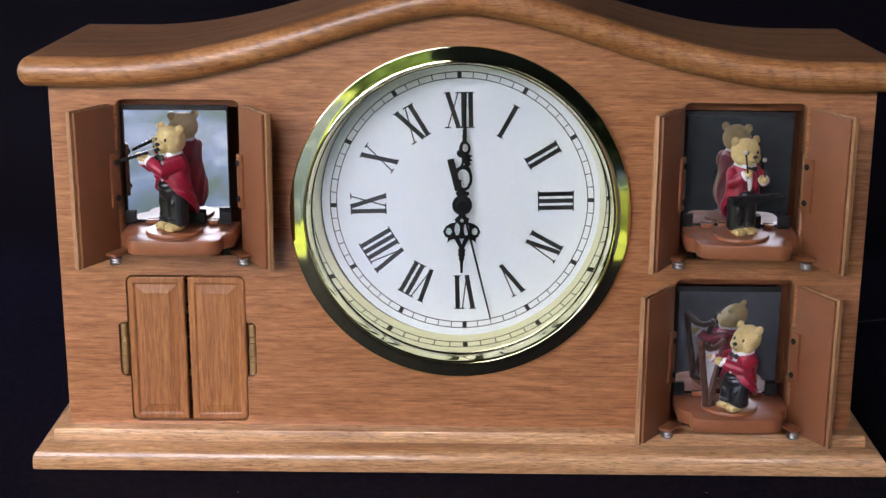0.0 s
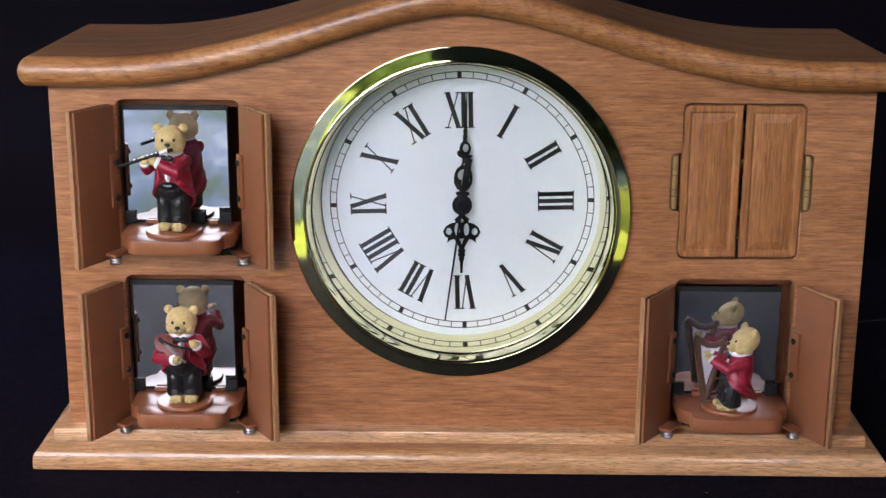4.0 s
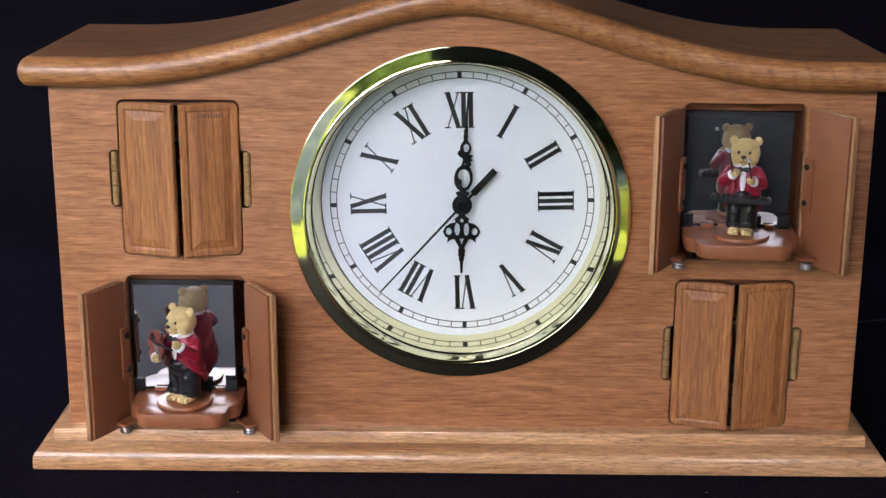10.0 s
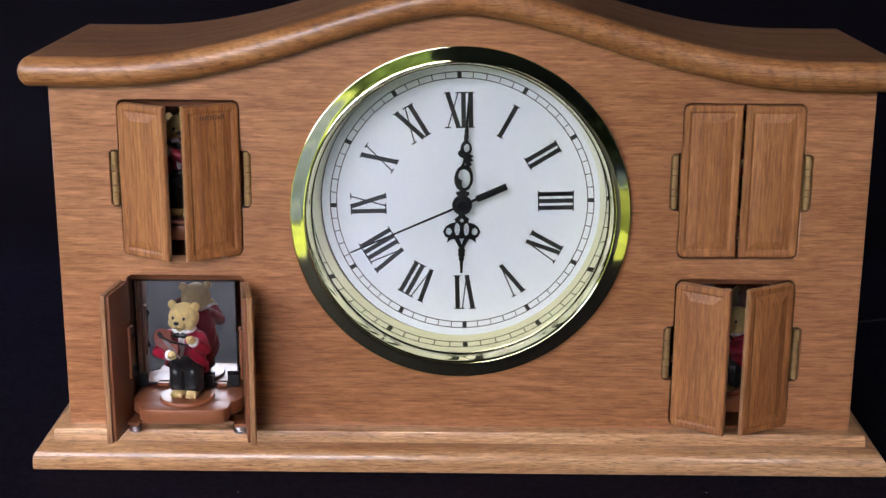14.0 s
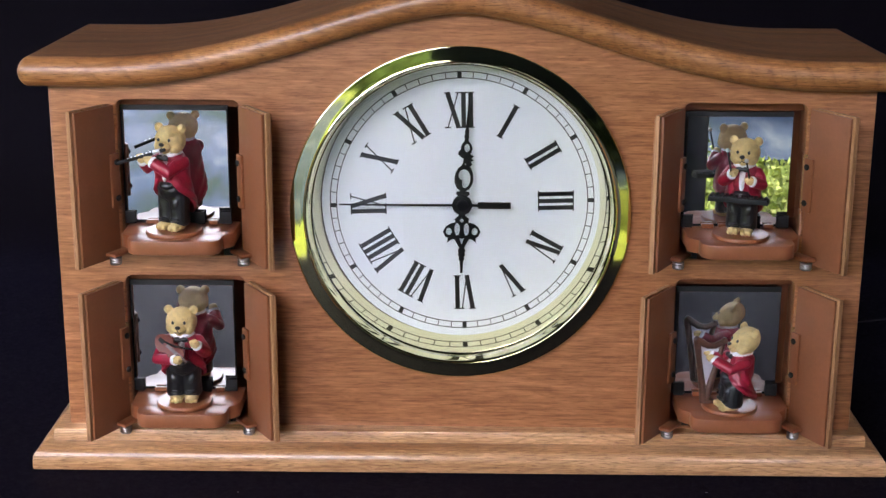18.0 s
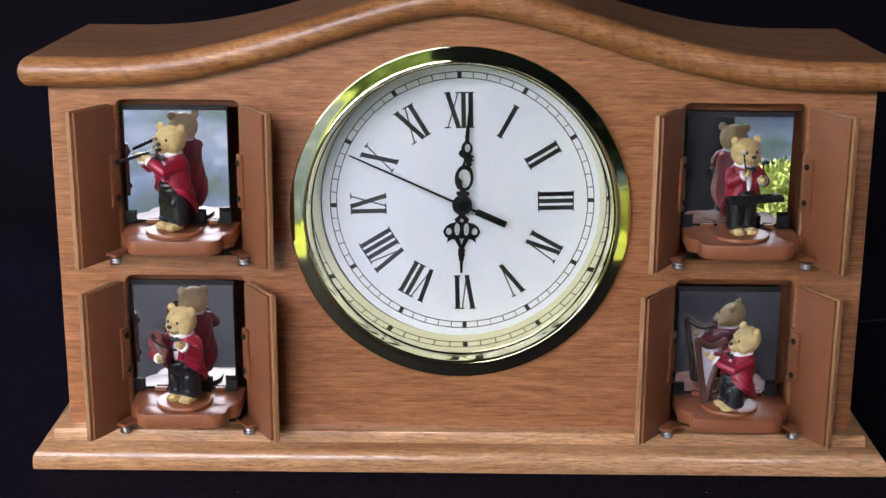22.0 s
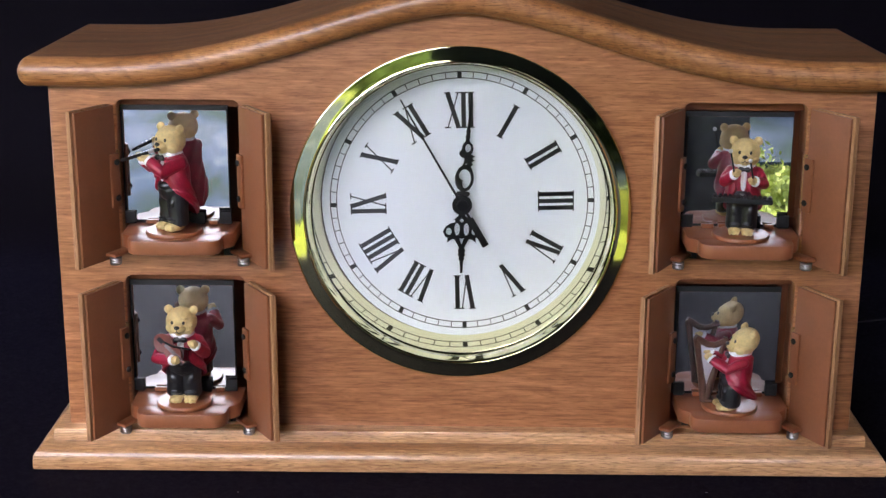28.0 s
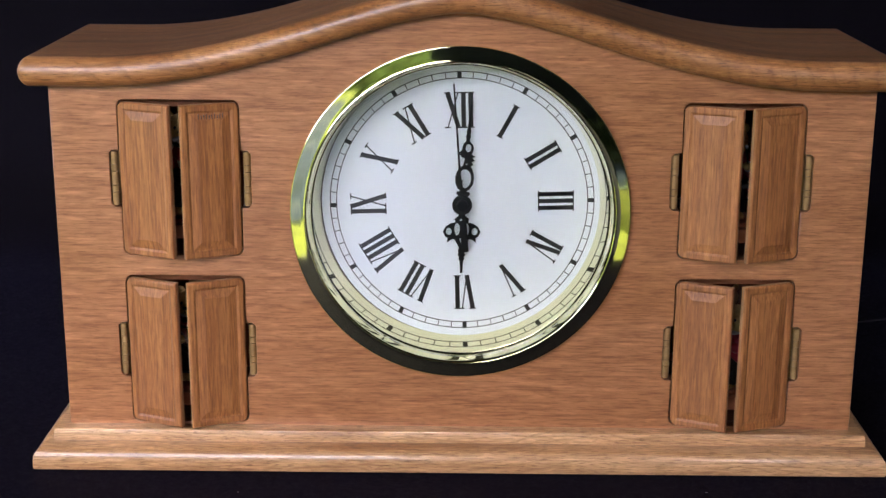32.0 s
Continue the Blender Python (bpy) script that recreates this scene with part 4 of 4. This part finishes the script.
    arms = {
        "flute": [[(-0.0085, 0.0002, 0.0368), (-0.0128, -0.0062, 0.0335), (-0.0118, -0.0110, 0.0385)], [(0.0085, 0.0002, 0.0368), (0.0060, -0.0108, 0.0330), (-0.0046, -0.0125, 0.0386)]],
        "keyboard": [[(-0.0085, 0.0002, 0.0368), (-0.0118, -0.0046, 0.0318), (-0.0054, -0.0108, 0.0377)], [(0.0085, 0.0002, 0.0368), (0.0122, -0.0046, 0.0312), (0.0064, -0.0118, 0.0342)]],
        "violin": [[(-0.0085, 0.0002, 0.0368), (-0.0124, -0.0090, 0.0290), (-0.0012, -0.0200, 0.0322)], [(0.0085, 0.0002, 0.0368), (0.0128, -0.0052, 0.0312), (0.0086, -0.0126, 0.0386)]],
        "harp": [[(-0.0085, 0.0002, 0.0368), (-0.0112, -0.0070, 0.0335), (-0.0118, -0.0158, 0.0372)], [(0.0085, 0.0002, 0.0368), (0.0098, -0.0084, 0.0330), (0.0000, -0.0176, 0.0378)]],
    }[pose_kind]
    for pts in arms:
        a, b, c = (Vector(p) for p in pts)
        mid = (a + b) / 2 + Vector((0, 0, 0.0006))
        limb(bm, [a, mid, b, (b + c) / 2, c - (c - b).normalized() * 0.0016], [0.0034, 0.0036, 0.0037, 0.0034, 0.0030], 1, 12)
        ball(bm, a, 0.0036, 1, 12, 8)
        d = (c - b).normalized()
        limb(bm, [c - d * 0.0022, c - d * 0.0016, c - d * 0.0002], [0.0029, 0.0033, 0.0031], 3, 12)
        ball(bm, c + d * 0.0014, (0.0027, 0.0025, 0.0026), 0, 12, 8)
        side = d.cross(Vector((0, 0, 1))).normalized()
        for k in (-1, 0, 1):
            ball(bm, c + d * 0.0032 + side * 0.0014 * k, 0.0011, 0, 8, 6)
    for v in list(bm.verts) + list(fine.verts):
        v.co.z = shortened(pose_kind, v.co.z)
        if pose_kind in ("flute", "keyboard"):
            v.co.x *= 0.96
        if pose_kind == "harp":
            v.co.y += 0.26 * max(0.0, v.co.z - 0.012) - 0.0020
            v.co.x += 0.0055
    skin = blended(bm, 0.00032, 3)
    me = bpy.data.meshes.new("tmp")
    fine.to_mesh(me)
    fine.free()
    skin.from_mesh(me)
    bpy.data.meshes.remove(me)
    return skin


def figurine(who, label, at):
    t = thing("bear_figurine", label, "figurine", at, group="bears of the musical clock")
    bm = bmesh.new()
    lathe(bm, [(0.0001, -0.0019), (0.0146, -0.0019), (0.0148, -0.0014), (0.0148, -0.0007), (0.0143, 0.0), (0.0136, 0.0001), (0.0001, 0.0001)], 48, cap=False)
    bmesh.ops.recalc_face_normals(bm, faces=bm.faces)
    part("turntable", bm, PLASTIC_GLOSS, t, "round brown plastic turntable")
    part("bear", bear_body(who), [FUR, RED, TROUSER, SHIRT], t, "cream bear in crimson tailcoat and black trousers")
    return t


def flute(t):
    a, b = Vector((0.0054, -0.0122, shortened("flute", 0.0458))), Vector((-0.0252, -0.0150, shortened("flute", 0.0358)))
    d = (b - a).normalized()
    bm = bmesh.new()
    limb(bm, [a, a + d * 0.0003, b - d * 0.0003, b], [0.0008, 0.0010, 0.0010, 0.0008], 0, 10)
    f = part("flute", bm, BLACK, t, "black flute with silver keys")
    for k in range(7):
        p = a + d * (0.0095 + 0.0026 * k) + Vector((0, -0.0004, 0.0009))
        bm = bmesh.new()
        lathe(bm, [(0.0001, 0.0004), (0.0004, 0.0003), (0.0005, 0.0)], 8, at=p)
        part("key", bm, SILVER, f)
    bm = bmesh.new()
    limb(bm, [a + d * 0.0030 + Vector((0, -0.0002, 0.0003)), a + d * 0.0075 + Vector((0, -0.0002, 0.0003))], 0.00125, 0, 10)
    part("mouthpiece", bm, SILVER, f)


def keyboard(t):
    low = shortened("keyboard", 0.0240) - 0.0240
    bm = bmesh.new()
    box(bm, -0.0178, 0.0178, -0.0184, -0.0108, low + 0.0218, low + 0.0250, 0.0006)
    k = part("keyboard", bm, BLACK, t, "black xylophone with raised bars")
    for i in range(12):
        x = -0.0160 + 0.0029 * i
        bm = bmesh.new()
        h = 0.0037 - 0.0001 * i
        box(bm, x - 0.0010, x + 0.0010, -0.0146 - h, -0.0146 + h, low + 0.0250, low + 0.0260, 0.0003)
        part("bar", bm, BLACK, k)
    for p, q in (((-0.0052, -0.0128, 0.0366), (-0.0084, -0.0138, 0.0522)), ((0.0060, -0.0136, 0.0326), (0.0034, -0.0160, 0.0474))):
        drop = shortened("keyboard", p[2]) - p[2]
        p, q = (p[0], p[1], p[2] + drop), (q[0], q[1], q[2] + drop)
        bm = bmesh.new()
        limb(bm, [p, q], 0.00055, 0, 8)
        m = part("mallet", bm, BLACK, t)
        bm = bmesh.new()
        ball(bm, q, 0.0013, 0, 12, 8)
        part("tip", bm, SILVER, m, "round silver mallet tip")


def violin(t):
    out = []
    for k in range(48):
        a = k * math.tau / 48
        x, y = math.cos(a), math.sin(a)
        w = 0.0043 if y > 0 else 0.0052
        waist = 1 - 0.36 * math.exp(-(y / 0.22) ** 2)
        out.append((w * x * waist, 0.0098 * y))
    bm = flat_shape([out], -0.0014, 0.0014, 0.0004)
    v = part("violin", bm, VIOLIN, t, "small russet violin")
    along = Vector((0.72, -0.50, -0.48)).normalized()
    face = Vector((-0.25, -0.75, 0.65))
    face = (face - along * face.dot(along)).normalized()
    across = (-face).cross(along)
    v.matrix_basis = Matrix.Translation((-0.0050, -0.0150, shortened("violin", 0.0484) - 0.0106)) @ Matrix((across, -face, along)).transposed().to_4x4()
    bm = bmesh.new()
    limb(bm, [(0, -0.0013, 0.0060), (0, -0.0016, 0.0115), (0, -0.0008, 0.0130)], [0.0008, 0.0007, 0.0010], 0, 8)
    part("neck", bm, WOODTONE, v)
    bm = bmesh.new()
    box(bm, -0.0009, 0.0009, -0.0020, -0.0011, -0.0020, 0.0112, 0.0002)
    part("fingerboard", bm, GREY, v)
    bm = bmesh.new()
    box(bm, -0.0012, 0.0012, -0.0018, -0.0011, -0.0080, -0.0040, 0.0002)
    part("tailpiece", bm, BLACK, v)
    bm = bmesh.new()
    h = shortened("violin", 0.0484)
    limb(bm, [(-0.0070, -0.0188, h - 0.0056), (-0.0016, -0.0192, h - 0.0082), (0.0072, -0.0160, h - 0.0112)], 0.0006, 0, 8)
    part("bow", bm, BLACK, t, "thin black bow")


def harp(t):
    def hpart(name, bm, material, parent, label=""):
        for v in bm.verts:
            v.co.z *= 0.93
            v.co.y += 0.0014
        return part(name, bm, material, parent, label)

    x = -0.0050
    bm = bmesh.new()
    limb(bm, [(x, -0.0160, 0.0005), (x, -0.0176, 0.012), (x, -0.0204, 0.030), (x, -0.0222, 0.0435)], [0.0026, 0.0021, 0.0019, 0.0022], 0, 12)
    h = hpart("harp", bm, WOODTONE, t, "chestnut harp with pale strings")
    bm = bmesh.new()
    limb(bm, [(x, -0.0232, 0.0446), (x, -0.0196, 0.0420), (x, -0.0152, 0.0392), (x, -0.0106, 0.0388), (x, -0.0062, 0.0408), (x, -0.0030, 0.0422)], [0.0020, 0.0024, 0.0021, 0.0020, 0.0021, 0.0015], 0, 12)
    hpart("neck", bm, WOODTONE, h)
    bm = bmesh.new()
    limb(bm, [(x, -0.0152, 0.0010), (x, -0.0112, 0.018), (x, -0.0044, 0.0440)], [0.0026, 0.0022, 0.0014], 0, 12)
    hpart("soundbox", bm, WOODTONE, h)
    for k in range(16):
        f = (k + 0.6) / 16.5
        top = Vector((x, -0.0210 + 0.0160 * f, 0.0425 - 0.004 * math.sin(f * math.pi)))
        bot = Vector((x, -0.0146 + 0.0090 * f, 0.0090 + 0.030 * f))
        bm = bmesh.new()
        limb(bm, [top, bot], 0.00048, 0, 5)
        hpart("string", bm, STRING, h)
    bm = bmesh.new()
    box(bm, x - 0.0030, x + 0.0030, -0.0166, -0.0098, 0.0, 0.0022, 0.0006)
    hpart("foot", bm, WOODTONE, h)


LABELS = {"flute": "painted resin bear playing a black flute on a turntable", "keyboard": "painted resin bear with two mallets at a black xylophone",
          "violin": "painted resin bear playing a russet violin on a turntable", "harp": "painted resin bear playing a chestnut harp on a turntable"}
ASIDE = {"flute": -0.0018, "violin": -0.0004, "keyboard": -0.0016, "harp": -0.0020}
BEARS = {}
for key, who in NICHES.items():
    side, row = key
    BEARS[key] = figurine(who, LABELS[who], (side * (X_OUT + X_IN) / 2 + ASIDE[who], BEAR_Y, ROWS[row] + TURN_Z))
    {"flute": flute, "keyboard": keyboard, "violin": violin, "harp": harp}[who](BEARS[key])
    for ob in BEARS[key].children_recursive:
        if not ob.name.startswith("turntable"):
            ob.data.transform(Matrix.Scale(SIZE[who], 4))
            ob.location = ob.location * SIZE[who]


# ---- small things ----
def power_cord():
    t = thing("power_cord", "thin grey cord behind the clock on black cloth", "cord", (0.24, 0.16, 0.0))
    bm = bmesh.new()
    limb(bm, [(-0.03, -0.04, 0.034), (0.01, -0.02, 0.0340), (0.05, -0.005, 0.0335), (0.16, 0.06, 0.02), (0.3, 0.1, 0.0018)], 0.0006, 0, 8)
    part("cable", bm, CORD, t)


power_cord()


def lint():
    """White specks of dust on the roof and on the cloth."""
    rnd = random.Random(3)
    bm = bmesh.new()
    for x, y, z in [(-0.196, 0.06, 0.2219), (-0.162, 0.055, 0.2219), (0.186, 0.06, 0.2219), (0.152, 0.03, 0.2225), (-0.115, -0.045, 0.0), (0.13, -0.04, 0.0), (-0.21, 0.16, 0.0), (0.232, 0.1, 0.0)]:
        ball(bm, (x, y, z), (0.0002 + 0.0002 * rnd.random(), 0.0002, 0.00008), 0, 6, 4)
    tagged(part("lint", bm, SHIRT), "white specks of lint on the roof and cloth", "lint", kind="stuff")


lint()


# ---- what moves ----
# times at which each niche opens (+1) or shuts (-1), and the state at the start
TURNS = {(-1, "upper"): (1, [(9.12, -1), (11.2, 1), (13.25, -1), (16.69, 1), (31.18, -1)]),
         (-1, "lower"): (0, [(0.14, 1), (11.2, -1), (13.25, 1), (31.18, -1)]),
         (1, "upper"): (1, [(0.03, -1), (4.0, 1), (11.2, -1), (15.2, 1), (31.18, -1)]),
         (1, "lower"): (1, [(9.12, -1), (11.2, 1), (13.25, -1), (16.05, 1), (31.18, -1)])}
SWING = 0.93
# per niche: mean and swing of the bear's turn in degrees, its turn when drawn back, and (from, peak) of each bout
SWAY = {(-1, "upper"): (-27, 18, -6, [(-9, 1.49), (10.4, 12.95), (14.6, 18.62)]),
        (-1, "lower"): (-13, 18, -8, [(-9, 1.32), (12.3, 17.88)]),
        (1, "upper"): (1, 21, 6, [(-9, 0.1), (1.6, 5.98), (13.0, 19.22)]),
        (1, "lower"): (-71, 15, -42, [(-9, 0.01), (10.4, 13.75), (14.6, 18.82)])}
STILL = 27.6
# times and degrees of an added mirror turn that moves the dark reflection
REFLECTION_TURNS = ((0.0, 14.8, 15.1, 19.0, 22.0, 28.0), (-3.3, -3.3, 0.2, 0.0, -0.8, -1.3))


def openness(key, t):
    state, turns = TURNS[key]
    v = float(state)
    for t0, way in turns:
        f = min(max((t - t0) / (SWING if way > 0 else SWING + 0.1), 0.0), 1.0)
        f = f * 0.8 + 0.2 * f * f * (3 - 2 * f)
        v += way * f
    return v


def sway(key, t):
    mean, swing, rest, bouts = SWAY[key]
    s = min(t, STILL)
    peak = [p for t0, p in bouts if t0 <= s][-1]
    yaw = mean + swing * math.cos(math.tau * (s - peak) / 2.5)
    b = min(1.0, 7 * (1 - openness(key, t)))
    return yaw * (1 - b) + rest * b


def reflection_turn(key, t):
    """Added turn of the upper right stage, which shifts the dark reflection in its mirror."""
    if key != (1, "upper"):
        return 0.0
    return float(np.interp(t, REFLECTION_TURNS[0], REFLECTION_TURNS[1]))


def motions():
    times = [i * 0.1 for i in range(321)]
    for key, st in STAGES.items():
        base = st.location.copy()
        moving = [t for i, t in enumerate(times) if i in (0, 320) or any(t0 - 0.15 <= t <= t0 + SWING + 0.25 for t0, _ in TURNS[key][1]) or (key == (1, "upper") and i % 10 == 0)]
        walk(st, [(t, pose(base.x, base.y + RETRACT * (1 - openness(key, t)), base.z, 0, 0, reflection_turn(key, t))) for t in moving])
        for k in (-1, 1):
            d = DOORS[(*key, k)]
            at = d.location.copy()
            walk(d, [(t, pose(at.x, at.y, at.z, 0, 0, k * OPEN[key][(k + 1) // 2] * openness(key, t))) for t in moving])
        bear = BEARS[key]
        b0 = bear.location.copy()
        walk(bear, [(t, pose(b0.x, b0.y + RETRACT * (1 - openness(key, t)), b0.z, 0, 0, sway(key, t))) for t in times])
    # the loose sweep pointer runs a little ahead while it falls, and hangs back while it climbs
    rows = [(0.0, 27)]
    for n in range(32):
        rows += [(n + 0.42, 27 + n), (n + 0.50, 28 + n)]
    rows.append((32.0, 59))
    slack = [float(np.interp(t, (0, 2.4, 3.0, 3.5, 6.0, 29.0, 31.0), (0.65, 0.6, 0.35, 0.35, 0.0, 0.0, 0.3))) for t, _ in rows]
    s = POINTERS["second"]
    walk(s, [(t, pose(*s.location, 0, 6 * (v + d), 0)) for (t, v), d in zip(rows, slack)])
    m = POINTERS["minute"]
    walk(m, [(t, pose(*m.location, 0, 1.6 + 0.1 * t, 0)) for t in (0, 8, 16, 24, 32)])
    h = POINTERS["hour"]
    walk(h, [(t, pose(*h.location, 0, 180.0 + t / 120, 0)) for t in (0, 32)])


motions()
